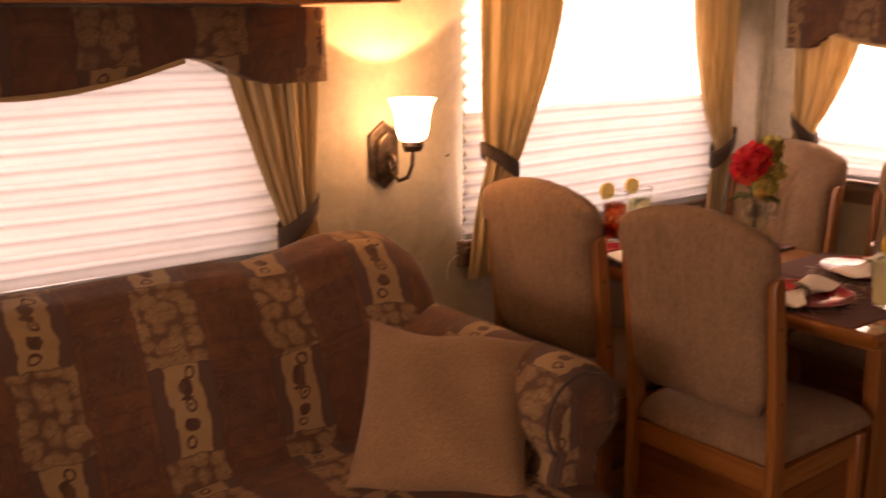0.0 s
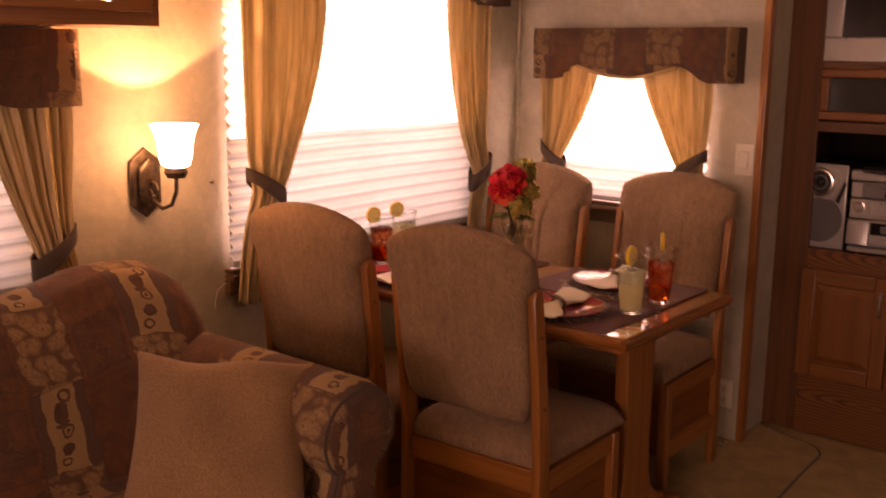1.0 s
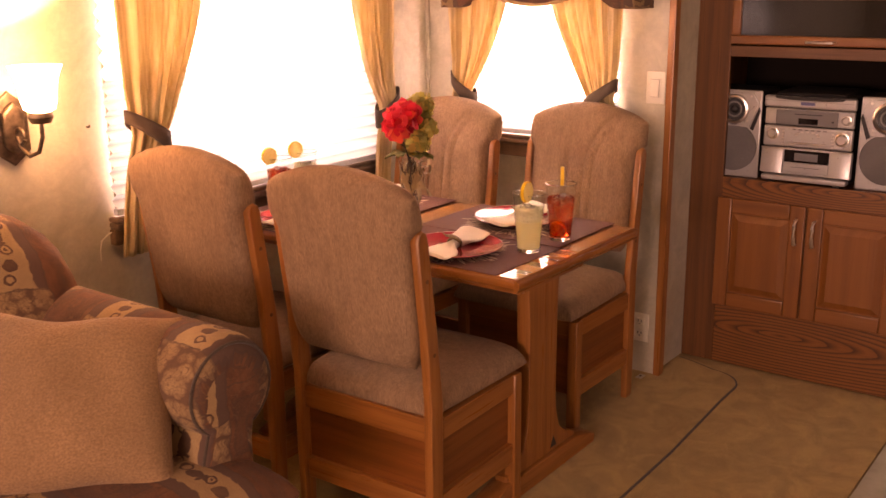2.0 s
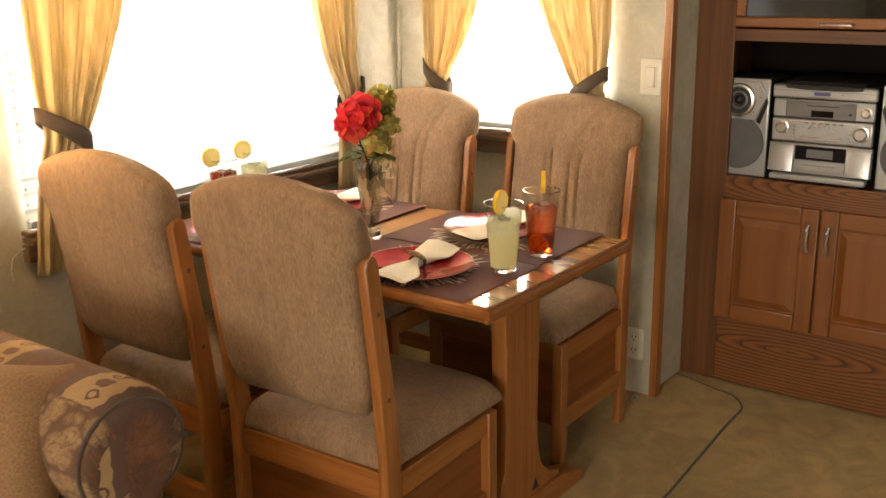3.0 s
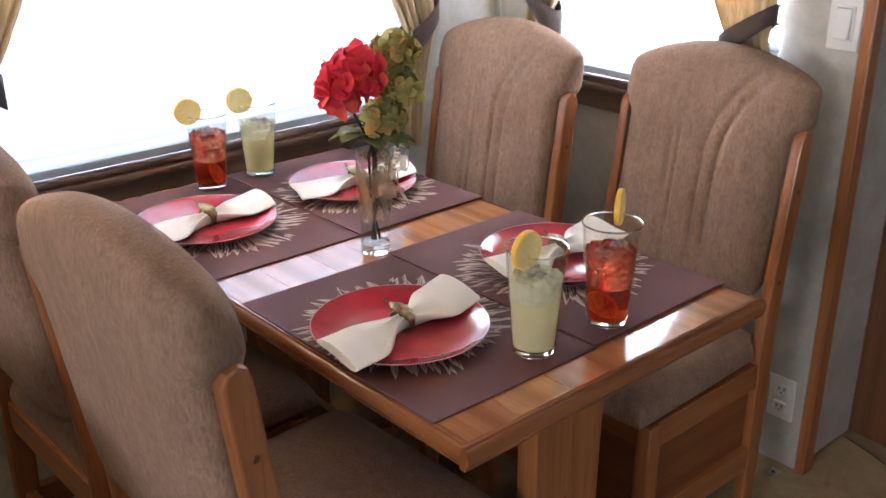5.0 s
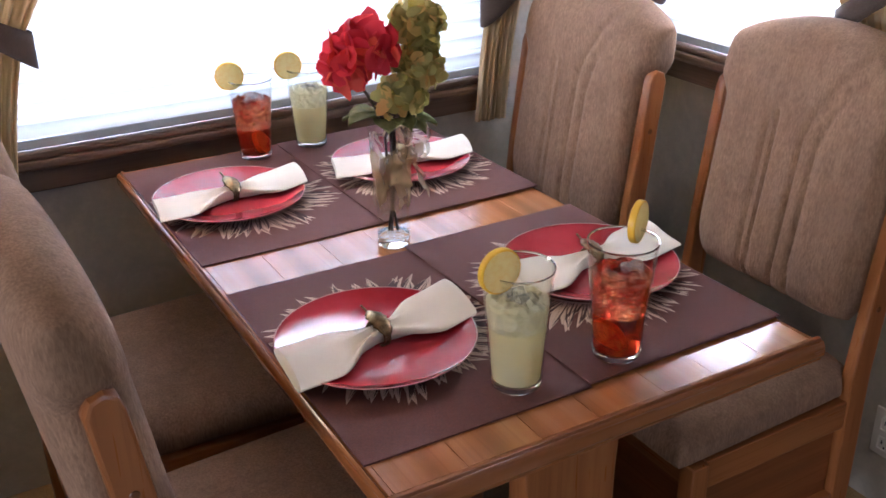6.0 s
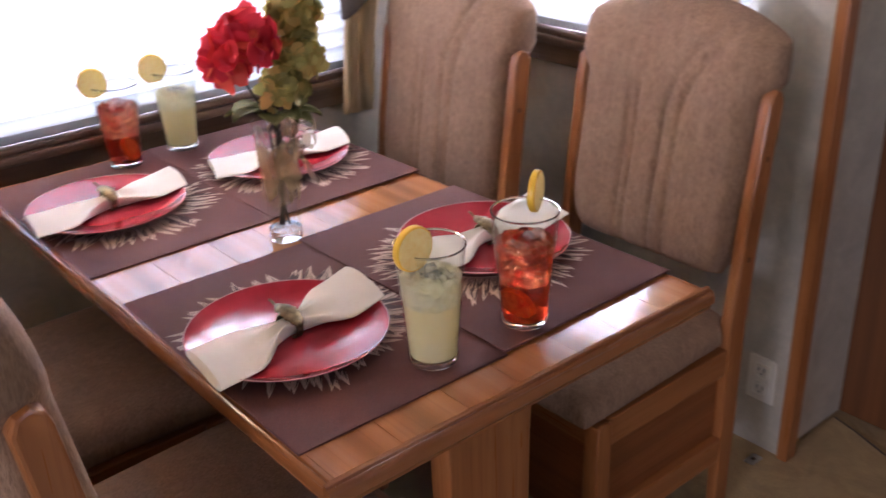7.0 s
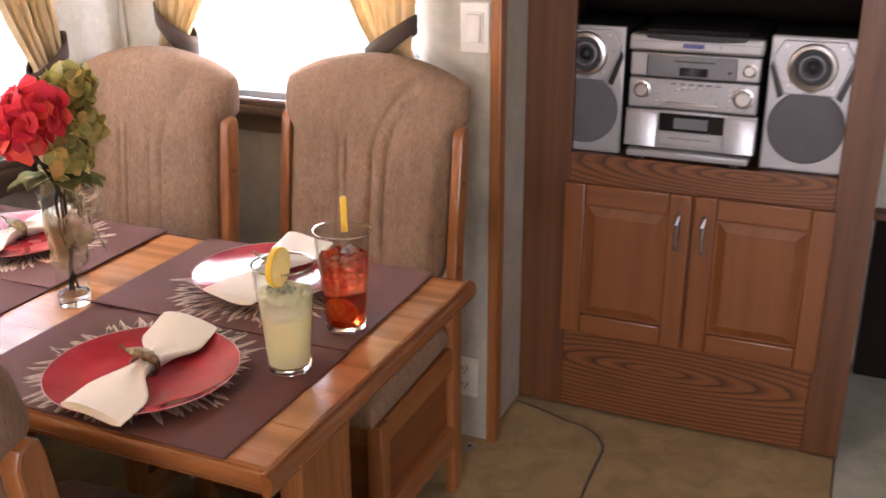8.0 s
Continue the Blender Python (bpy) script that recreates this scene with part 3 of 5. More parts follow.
structure("wall_west", bm, WALL, "plain wallpapered wall with a wide opening added for a fill lamp", "wall")

structure("trim_slide_edge", box(start(), WX - 0.012, WX + 0.03, 2.892, 2.92, 0, CEIL, 0.004), OAK["z"], "reddish oak trim on the wall edge", "trim", True)
structure("trim_corner", box(start(), WX - 0.016, WX, WY - 0.016, WY, 0.0, CEIL, 0.005), WALL, "wallpapered cove strip in the wall corner", "trim", True)


def window(name, along, w, depth, label):
    """Casing on the inner wall face, sash and pane; along is 'x' or 'y'."""
    a0, a1, z0, z1 = w
    ob = thing(name, Matrix.Identity(4), label, "window", "", "structure")

    def bar(nm, p0, p1, q0, q1, d0, d1, material, bevel=0.004):
        b = start()
        if along == "x":
            box(b, p0, p1, depth - d1, depth - d0, q0, q1, bevel)
        else:
            box(b, depth - d1, depth - d0, p0, p1, q0, q1, bevel)
        return part(nm, b, material, ob)
    flat = CASING[along]
    bar("casing", a0 - 0.03, a1 + 0.03, z0 - 0.085, z0 - 0.034, 0, 0.03, flat)
    bar("casing", a0 - 0.03, a1 + 0.03, z0 - 0.034, z0 - 0.012, 0, 0.052, flat, 0.008)
    bar("sill", a0 - 0.03, a1 + 0.03, z0 - 0.012, z0 + 0.004, 0, 0.046, flat, 0.006)
    for p in ((a0, a0 + 0.03, z0 + 0.004, z1), (a1 - 0.03, a1, z0 + 0.004, z1), (a0 + 0.03, a1 - 0.03, z0 + 0.004, z0 + 0.03), (a0 + 0.03, a1 - 0.03, z1 - 0.03, z1)):
        bar("sash", *p, -0.075, -0.05, SILVER_DARK, 0.003)
    pane = bar("pane", a0 + 0.03, a1 - 0.03, z0 + 0.03, z1 - 0.03, -0.066, -0.061, PANE, 0)
    return ob


window("window_1", "x", WIN_1, WY, "wide dinette window with grey-brown wood casing")
window("window_2", "x", WIN_2, WY, "window above the sofa with grey-brown casing")
window("window_3", "y", WIN_3, WX, "small end window with grey-brown wood casing")


def pleated_shade(along, w, depth, split, label):
    a0, a1, z0, z1 = w
    ob = thing("pleated_shade", Matrix.Identity(4), label, "window shade")
    d = depth - 0.024
    a0, a1, z1 = a0 - 0.022, a1 + 0.022, z1 + 0.03

    def at(zlo, zhi):
        rows = 2 * max(2, round((zhi - zlo) / 0.044))

        def fn(u, v):
            p, z = a0 + 0.006 + (a1 - a0 - 0.012) * u, zlo + (zhi - zlo) * v
            off = (0.014 if round(v * rows) % 2 else -0.014) + 0.0022 * math.sin(9 * p + 5 * z)
            z += 0.0025 * math.sin(5.3 * p + 11 * z)
            return (p, d + off, z) if along == "x" else (d + off, p, z)
        b = start()
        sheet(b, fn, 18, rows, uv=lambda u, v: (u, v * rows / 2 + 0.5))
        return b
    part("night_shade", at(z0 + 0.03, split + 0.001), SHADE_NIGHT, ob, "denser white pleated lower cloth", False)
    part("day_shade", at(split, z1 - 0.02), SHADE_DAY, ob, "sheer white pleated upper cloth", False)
    for nm, lo, hi in (("bottom_rail", z0 + 0.008, z0 + 0.03), ("head_rail", z1 - 0.02, z1)):
        b = start()
        if along == "x":
            box(b, a0 + 0.006, a1 - 0.006, d - 0.012, d + 0.012, lo, hi, 0.004)
        else:
            box(b, d - 0.012, d + 0.012, a0 + 0.006, a1 - 0.006, lo, hi, 0.004)
        part(nm, b, SHADE_NIGHT, ob)
    return ob


pleated_shade("x", WIN_1, WY, 1.235, "lowered white pleated shade, sheer above and denser below")
pleated_shade("x", WIN_2, WY, 1.46, "lowered white pleated shade behind the sofa")
cord = thing("shade_cord", pose(3.222, WY, 0.735), "thin pale shade cord hanging beside the casing", "cord")
part("cord", tube(start(), [(0.03, -0.012, 0.035), (0.005, -0.014, 0.03), (-0.018, -0.010, 0.012), (-0.024, -0.006, -0.02), (-0.022, -0.004, -0.05)], 0.0018, 6), PLASTIC, cord)
pleated_shade("y", WIN_3, WX, 1.06, "lowered white pleated shade glowing with daylight")


def valance(along, a0, a1, z0, z1, face, depth, low, label, sag=0.72):
    """A padded cornice: drops at both ends, an arch at each third and a sag in the middle."""
    ob = thing("valance", Matrix.Identity(4), label, "valance", "tapestry valances")
    n, w = 60, a1 - a0

    def bottom(s):
        s = min(s, 1 - s)
        if s < 0.10:
            return z0
        if s < 0.245:
            return z0 + low * 0.5 * (1 - math.cos(math.pi * (s - 0.10) / 0.145))
        return z0 + low - (low * sag) * math.sin(math.pi * 0.5 * (s - 0.245) / 0.255)

    def fn(u, v):
        s = u
        zb = bottom(s)
        puff = 0.012 * (1 - abs(2 * v - 1) ** 6) + 0.004 * math.sin(31 * s + 3 * v)
        ends = 1 - max(0.0, abs(2 * s - 1) - 0.97) / 0.03
        q = face - (puff + 0.01) * math.sqrt(max(ends, 0))
        p, z = a0 + w * s, zb + (z1 - zb) * v
        return (p, q, z) if along == "x" else (q, p, z)
    b = start()
    g = sheet(b, fn, n, 8, uv=lambda u, v: (a0 + w * u, bottom(u) + (z1 - bottom(u)) * v))
    layer = b.loops.layers.uv.verify()

    def inner(v):
        return b.verts.new((v.co.x, face + depth, v.co.z) if along == "x" else (face + depth, v.co.y, v.co.z))
    rim = [g[i][0] for i in range(n + 1)] + [g[n][j] for j in range(1, 9)] + [g[i][8] for i in range(n - 1, -1, -1)] + [g[0][j] for j in range(7, 0, -1)]
    far = [inner(v) for v in rim]
    for i in range(len(rim)):
        j = (i + 1) % len(rim)
        f = b.faces.new((rim[i], far[i], far[j], rim[j]))
        for loop in f.loops:
            c = loop.vert.co
            loop[layer].uv = ((c.x if along == "x" else c.y) + 0.7 * ((c.y if along == "x" else c.x) - face), c.z)
    bmesh.ops.recalc_face_normals(b, faces=b.faces)
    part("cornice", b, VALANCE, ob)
    pts = []
    for i in range(n + 1):
        s = i / n
        if 0.24 <= s <= 0.76:
            p = a0 + w * s
            pts.append((p, face - 0.008, bottom(s) - 0.004) if along == "x" else (face - 0.008, p, bottom(s) - 0.004))
    part("piping", tube(start(), pts, 0.007, 8), PIPING, ob, "gold piping cord")
    return ob


valance("x", 3.16, 4.66, 1.695, 1.93, WY - 0.11, 0.108, 0.05, "dark brown tapestry valance above the dinette window")
valance("x", 1.04, 2.70, 1.365, 1.565, WY - 0.12, 0.118, 0.075, "dark brown tapestry valance above the sofa window", 1.0)
valance("y", 2.985, 3.865, 1.405, 1.61, WX - 0.11, 0.108, 0.06, "brown tapestry valance with scalloped edge above the end window")


def curtain(along, outer, inner_top, tie, tie_w, z_top, z_tie, z_end, face, seed, label, curve=2.0, stray=0.058):
    """A gathered panel: from the outer edge to inner_top above, pulled to the tie, with a tail below."""
    ob = thing("curtain", Matrix.Identity(4), label, "curtain", "gold tied-back curtains")
    rnd = random.Random(seed)
    waves = [(rnd.uniform(5.5, 7.5), rnd.uniform(0, 6.3), 0.55), (rnd.uniform(9, 12), rnd.uniform(0, 6.3), 0.3), (rnd.uniform(2, 3), rnd.uniform(0, 6.3), 0.5)]
    sign = 1 if inner_top > outer else -1
    full = abs(inner_top - outer)

    def fn(u, v):
        z = z_top + (z_end - z_top) * v
        if z >= z_tie:
            k = (z_top - z) / (z_top - z_tie)
            w = full + (tie_w - full) * (k ** curve)
            o = outer + (tie - outer) * (k ** 1.5)
        else:
            k = (z_tie - z) / (z_tie - z_end)
            w = tie_w * (1 - 0.25 * k + 0.15 * k * k)
            o = tie - sign * stray * k ** 0.8
        amp = 0.017 * (0.55 + 0.45 * w / full)
        off = sum(a * math.sin(2 * math.pi * f * u + ph + 0.9 * v * math.sin(ph)) for f, ph, a in waves) * amp
        p, q = o + sign * w * u, face + off - 0.018 * math.exp(-((z - z_tie) / 0.10) ** 2)
        return (p, q, z) if along == "x" else (q, p, z)
    b = start()
    sheet(b, fn, 70, 40)
    solid(part("drape", b, CURTAIN, ob), 0.0025)

    def band(u, v):
        a = 2 * math.pi * u
        p = tie + sign * (tie_w / 2 + (tie_w / 2 + 0.014) * math.cos(a))
        q = face - 0.012 + 0.036 * math.sin(a)
        slope = 0.085 * (0.5 - 0.5 * math.cos(a)) - 0.042
        z = z_tie + 0.038 - 0.07 * v * (0.8 + 0.2 * math.cos(a)) + slope
        return (p, q, z) if along == "x" else (q, p, z)
    b = start()
    sheet(b, band, 28, 3, wrap=True)
    solid(part("tie_back", b, TIE, ob, "dark brown cloth tie-back"), 0.004)
    return ob


curtain("x", 3.27, 3.63, 3.285, 0.125, 1.76, 1.068, 0.70, WY - 0.085, 3, "gold striped curtain panel tied back by the dinette window")
curtain("x", 4.575, 4.29, 4.535, 0.095, 1.76, 1.025, 0.715, WY - 0.085, 4, "gold striped curtain tied back near the wall corner", 2.0, -0.032)
curtain("x", 2.685, 2.40, 2.655, 0.10, 1.46, 0.97, 0.72, WY - 0.085, 5, "gold striped curtain tied back above the sofa", 1.15)
curtain("y", 3.845, 3.55, 3.81, 0.09, 1.47, 1.075, 0.72, WX - 0.08, 6, "gold striped curtain tied back in the end window", 1.4)
curtain("y", 3.075, 3.38, 3.09, 0.105, 1.47, 1.075, 0.72, WX - 0.08, 7, "gold striped curtain tied back beside the light switch", 1.4)


# ---- wall fittings ----
def wall_sconce(x, z):
    ob = thing("wall_sconce", pose(x, WY, z), "bronze wall sconce with a lit frosted bell glass", "wall lamp")
    hexa = [(-0.052, -0.065), (0, -0.105), (0.052, -0.065), (0.052, 0.065), (0, 0.105), (-0.052, 0.065)]
    part("back_plate", prism(start(), hexa, "y", -0.016, 0.0, 0.005), BRONZE, ob)
    small = [(0.62 * a, 0.72 * c) for a, c in hexa]
    part("boss", prism(start(), small, "y", -0.034, -0.0165, 0.008), BRONZE, ob)
    arm = [(0, -0.034, -0.02), (0, -0.055, -0.052), (0, -0.092, -0.07), (0, -0.138, -0.054), (0, -0.163, -0.012), (0, -0.165, 0.034)]
    part("arm", tube(start(), arm, 0.006, 10), BRONZE, ob)
    curl = [(0, -0.052 - 0.022 * math.cos(a), -0.018 + 0.022 * math.sin(a)) for a in [i * 0.35 for i in range(18)]]
    part("scroll", tube(start(), curl, 0.0045, 8), BRONZE, ob)
    cup = start()
    lathe(cup, [(0.003, 0.008), (0.026, 0.010), (0.034, 0.026), (0.03, 0.040)], 24, 0, -0.165)
    bmesh.ops.translate(cup, vec=(0, 0, 0.018), verts=cup.verts)
    part("cup_holder", cup, BRONZE, ob)
    shade = start()
    bell = [(0.026, 0.0), (0.040, 0.008), (0.047, 0.034), (0.050, 0.068), (0.057, 0.098), (0.069, 0.122), (0.066, 0.122), (0.053, 0.096), (0.045, 0.06), (0.034, 0.014)]
    lathe(shade, [(a, 0.058 + c) for a, c in bell], 32, 0, -0.165)
    part("shade", shade, CUP, ob, "glowing frosted bell glass shade")
    lamp = new("bulb_light", bpy.data.lights.new("bulb_light", "SPOT"))
    lamp.data.energy, lamp.data.color, lamp.data.shadow_soft_size = 26, (1.0, 0.68, 0.34), 0.012
    lamp.data.spot_size, lamp.data.spot_blend = radians(113), 0.08
    lamp.matrix_world = look((x, WY - 0.165, z + 0.172), (x, WY - 0.165, z + 1))
    return ob


wall_sconce(2.955, 1.125)


def switch_plate(y, z):
    ob = thing("light_switch", pose(WX, y, z), "ivory rocker light switch on the end wall", "light switch")
    part("plate", box(start(), -0.007, 0, -0.037, 0.037, -0.059, 0.059, 0.003), PLASTIC, ob)
    part("bezel", box(start(), -0.0115, -0.0071, -0.0225, 0.0225, -0.037, 0.037, 0.0018), PLASTIC, ob)
    # Darker slip paints the shadow line between bezel and rocker.
    part("gap", box(start(), -0.0121, -0.0116, -0.0178, 0.0178, -0.0325, 0.0325), GAP, ob, smooth=False)
    part("rocker", prism(start(), [(-0.0122, -0.031), (-0.0205, -0.0305), (-0.0155, 0.002), (-0.0145, 0.0305), (-0.0122, 0.031)], "y", -0.0165, 0.0165, 0.001), PLASTIC, ob)


def outlet(y, z):
    ob = thing("wall_outlet", pose(WX, y, z), "ivory double power outlet low on the wall", "outlet")
    part("plate", box(start(), -0.006, 0, -0.036, 0.036, -0.058, 0.058, 0.003), PLASTIC, ob)
    for dz in (-0.024, 0.024):
        socket = part("socket", box(start(), -0.0085, -0.0061, -0.017, 0.017, dz - 0.015, dz + 0.015, 0.004), PLASTIC, ob)
        for dy in (-0.007, 0.007):
            part("slot", box(start(), -0.0089, -0.0084, dy - 0.0015, dy + 0.0015, dz - 0.002, dz + 0.008), SLOT, socket, smooth=False)
        part("slot", box(start(), -0.0089, -0.0084, -0.002, 0.002, dz - 0.011, dz - 0.006), SLOT, socket, smooth=False)


stop = thing("floor_bracket", pose(4.825, 2.95, 0.0), "small metal bracket screwed to the carpet by the wall", "bracket")
part("plate", box(start(), -0.02, 0.02, -0.012, 0.012, 0.0, 0.004, 0.0015), NICKEL, stop)
part("screw", lathe(start(), [(0.0005, 0.0075), (0.004, 0.007), (0.006, 0.0042)], 12), BRONZE, stop)
switch_plate(2.962, 1.12)
outlet(2.984, 0.185)
hook = thing("wall_hook", pose(3.20, WY, 1.10), "small dark metal hook on the wallpaper", "hook")
part("peg", tube(start(), [(0, 0, 0), (0, -0.012, 0), (0, -0.016, 0.006)], 0.003, 8), BRONZE, hook)


# Unseen fixture above the view, added to brighten the table and aisle.
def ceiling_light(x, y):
    ob = thing("ceiling_light", pose(x, y, CEIL), "round white ceiling light, unseen and added as fill", "ceiling light", "ceiling lights")
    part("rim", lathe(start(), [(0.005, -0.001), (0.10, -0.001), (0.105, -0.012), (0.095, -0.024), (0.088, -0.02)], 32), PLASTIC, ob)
    part("diffuser", lathe(start(), [(0.001, -0.045), (0.03, -0.044), (0.06, -0.038), (0.082, -0.026), (0.087, -0.02)], 32), FILL_GLOW, ob, "frosted diffuser glowing as added fill")


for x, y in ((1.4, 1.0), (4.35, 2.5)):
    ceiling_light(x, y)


# ---- overhead cabinet above the sofa ----
def overhead_cabinet():
    ob = thing("overhead_cabinet", Matrix.Identity(4), "reddish oak overhead cabinet with framed doors above the sofa", "cabinet")
    y, z0, x1 = 3.70, 1.572, 2.815
    b = start()
    box(b, 0.6, x1, y + 0.02, WY, z0, z0 + 0.02, 0.002)
    box(b, x1 - 0.02, x1, y + 0.02, WY, z0 + 0.02, CEIL)
    box(b, 0.6, 0.62, y + 0.02, WY, z0 + 0.02, CEIL)
    part("carcass", b, CHERRY["x"], ob)
    b = start()
    box(b, 0.6, x1, y, y + 0.02, z0, z0 + 0.05, 0.003)
    part("bottom_rail", b, CHERRY["x"], ob)
    for a, c in ((2.765, x1), (2.29, 2.40), (1.75, 1.86), (1.2, 1.3), (0.6, 0.7)):
        part("stile", box(start(), a, c, y, y + 0.02, z0 + 0.05, CEIL, 0.002), CHERRY["z"], ob)
    for a, c in ((2.385, 2.785), (1.845, 2.305), (1.285, 1.765)):
        door = part("door", box(start(), a, c, y - 0.02, y - 0.001, z0 + 0.036, z0 + 0.085, 0.006), CHERRY["x"], ob)
        part("door_stile", box(start(), a, a + 0.05, y - 0.02, y - 0.001, z0 + 0.0852, CEIL - 0.04, 0.006), CHERRY["z"], door)
        part("door_stile", box(start(), c - 0.05, c, y - 0.02, y - 0.001, z0 + 0.0852, CEIL - 0.04, 0.006), CHERRY["z"], door)
        part("door_panel", box(start(), a + 0.05, c - 0.05, y - 0.010, y - 0.004, z0 + 0.0852, CEIL - 0.04), CHERRY["z"], door)
        cx, cz = (a + c) / 2 + 0.03, z0 + 0.062
        pts = [(cx - 0.045, y - 0.021, cz), (cx - 0.04, y - 0.036, cz), (cx - 0.02, y - 0.042, cz), (cx, y - 0.044, cz), (cx + 0.02, y - 0.042, cz), (cx + 0.04, y - 0.036, cz), (cx + 0.045, y - 0.021, cz)]
        part("handle", tube(start(), pts, [0.007, 0.006, 0.004, 0.0035, 0.004, 0.006, 0.007], 8), NICKEL, door, "small bow handle")
    return ob


overhead_cabinet()


# ---- sofa ----
def sofa():
    ob = thing("sofa", Matrix.Identity(4), "rolled-arm sofa in brown and gold patchwork tapestry", "sofa")
    x0, x1 = 0.75, 2.92
    prof = [(3.44, 0.36), (3.47, 0.50), (3.52, 0.64), (3.56, 0.76), (3.61, 0.86), (3.67, 0.925), (3.75, 0.945), (3.83, 0.925), (3.88, 0.87), (3.90, 0.78), (3.905, 0.5), (3.905, 0.12)]
    fine = []
    for (a, b), (c, d) in zip(prof, prof[1:]):
        fine += [(a + (c - a) * k / 4, b + (d - b) * k / 4) for k in range(4)]
    fine.append(prof[-1])
    arc = [0.0]
    for p, q in zip(fine, fine[1:]):
        arc.append(arc[-1] + math.dist(p, q))

    def back(u, v):
        i = round(v * (len(fine) - 1))
        y, z = fine[i]
        x = x0 + (x1 - x0) * u
        e = max(0.0, (x - (x1 - 0.20)) / 0.20)
        drop = 1 - math.sqrt(max(0.0, 1 - e ** 2.2))
        z = 0.30 + (z - 0.30) * (1 - 0.62 * drop) if z > 0.30 else z
        y = y + (3.80 - y) * 0.55 * drop
        puff = 0.014 * math.sin(2 * math.pi * (x - 0.2) / 0.62) * math.exp(-((z - 0.8) / 0.22) ** 2)
        if z > 0.6:
            z += 0.03 * math.exp(-((x - 2.62) / 0.13) ** 2) - 0.012 * math.exp(-((x - 2.36) / 0.1) ** 2)
        return (x, y - puff, z + 0.6 * puff)
    b = start()
    g = sheet(b, back, 60, len(fine) - 1, uv=lambda u, v: (x0 + (x1 - x0) * u, -arc[round(v * (len(fine) - 1))]))
    b.faces.new(g[60]), b.faces.new(g[0])
    bmesh.ops.recalc_face_normals(b, faces=b.faces)
    part("backrest", b, SOFA, ob)

    def arm(cx, sign):
        """A rolled arm whose scroll overhangs outwards."""
        loop = []
        for i in range(28):
            a = radians(-60 + 290 * i / 27)
            loop.append((cx + sign * (0.03 + 0.125 * math.cos(a)), 0.655 + 0.118 * math.sin(a)))
        loop += [(cx - sign * 0.085, 0.45), (cx - sign * 0.085, 0.10), (cx + sign * 0.085, 0.10), (cx + sign * 0.085, 0.50)]
        ln = [0.0]
        for p, q in zip(loop, loop[1:]):
            ln.append(ln[-1] + math.dist(p, q))
        b = start()
        ys = [(2.966, 0.62), (2.969, 0.76), (2.977, 0.87), (2.992, 0.95), (3.018, 0.99), (3.055, 1.0), (3.3, 1.0), (3.6, 1.0), (3.86, 1.0)]
        rings = []
        for y, k in ys:
            rings.append([b.verts.new((cx + (x - cx) * k, y, 0.60 + (z - 0.60) * k)) for x, z in loop])
        layer = b.loops.layers.uv.verify()
        for j in range(len(ys) - 1):
            for i in range(len(loop)):
                k = (i + 1) % len(loop)
                f = b.faces.new((rings[j][i], rings[j][k], rings[j + 1][k], rings[j + 1][i]))
                for l, (jj, ii) in zip(f.loops, ((j, i), (j, i + 1), (j + 1, i + 1), (j + 1, i))):
                    l[layer].uv = (2.60 + ys[jj][0] - 2.97, ln[ii] if ii < len(ln) else ln[-1] + 0.17)
        f = b.faces.new(rings[0])
        for l in f.loops:
            l[layer].uv = (l.vert.co.x - 0.03, l.vert.co.z)
        b.faces.new(rings[-1])
        bmesh.ops.recalc_face_normals(b, faces=b.faces)
        lead = part("arm", b, SOFA, ob)
        cord = [(cx + (x - cx) * 0.90, 2.979, 0.60 + (z - 0.60) * 0.90) for x, z in loop[:-3]]
        part("piping", tube(start(), cord, 0.004, 8), TIE, lead, "brown piping round the arm front")
        return lead
    arm(2.775, 1)
    arm(0.93, -1)

    def cushion(xa, xb):
        cx, hx = (xa + xb) / 2, (xb - xa) / 2
        y0, y1 = 2.84, 3.56

        def at(s, t, side):
            h = 0.085 * swell(s, t, 7, 0.42)
            return (cx + hx * s, (y0 + y1) / 2 + (y1 - y0) / 2 * t, 0.415 + side * h + 0.01 * (1 - s * s) * (side > 0))
        return part("seat_cushion", pad(start(), at, 26, 26, uv=lambda s, t: (cx + hx * s, -0.36 * t)), SOFA, ob)
    cushion(1.05, 1.94)
    cushion(1.95, 2.86)
    b = start()
    box(b, 0.90, 2.80, 2.93, 3.86, 0.06, 0.33, 0.02)
    layer = b.loops.layers.uv.verify()
    for f in b.faces:
        for l in f.loops:
            l[layer].uv = (l.vert.co.x, l.vert.co.z)
    part("base", b, SOFA, ob)
    for x in (0.98, 2.74):
        for y in (2.98, 3.80):
            part("foot", box(start(), x - 0.03, x + 0.03, y - 0.03, y + 0.03, 0.0, 0.06, 0.004), DARK["z"], ob)
    return ob


sofa()


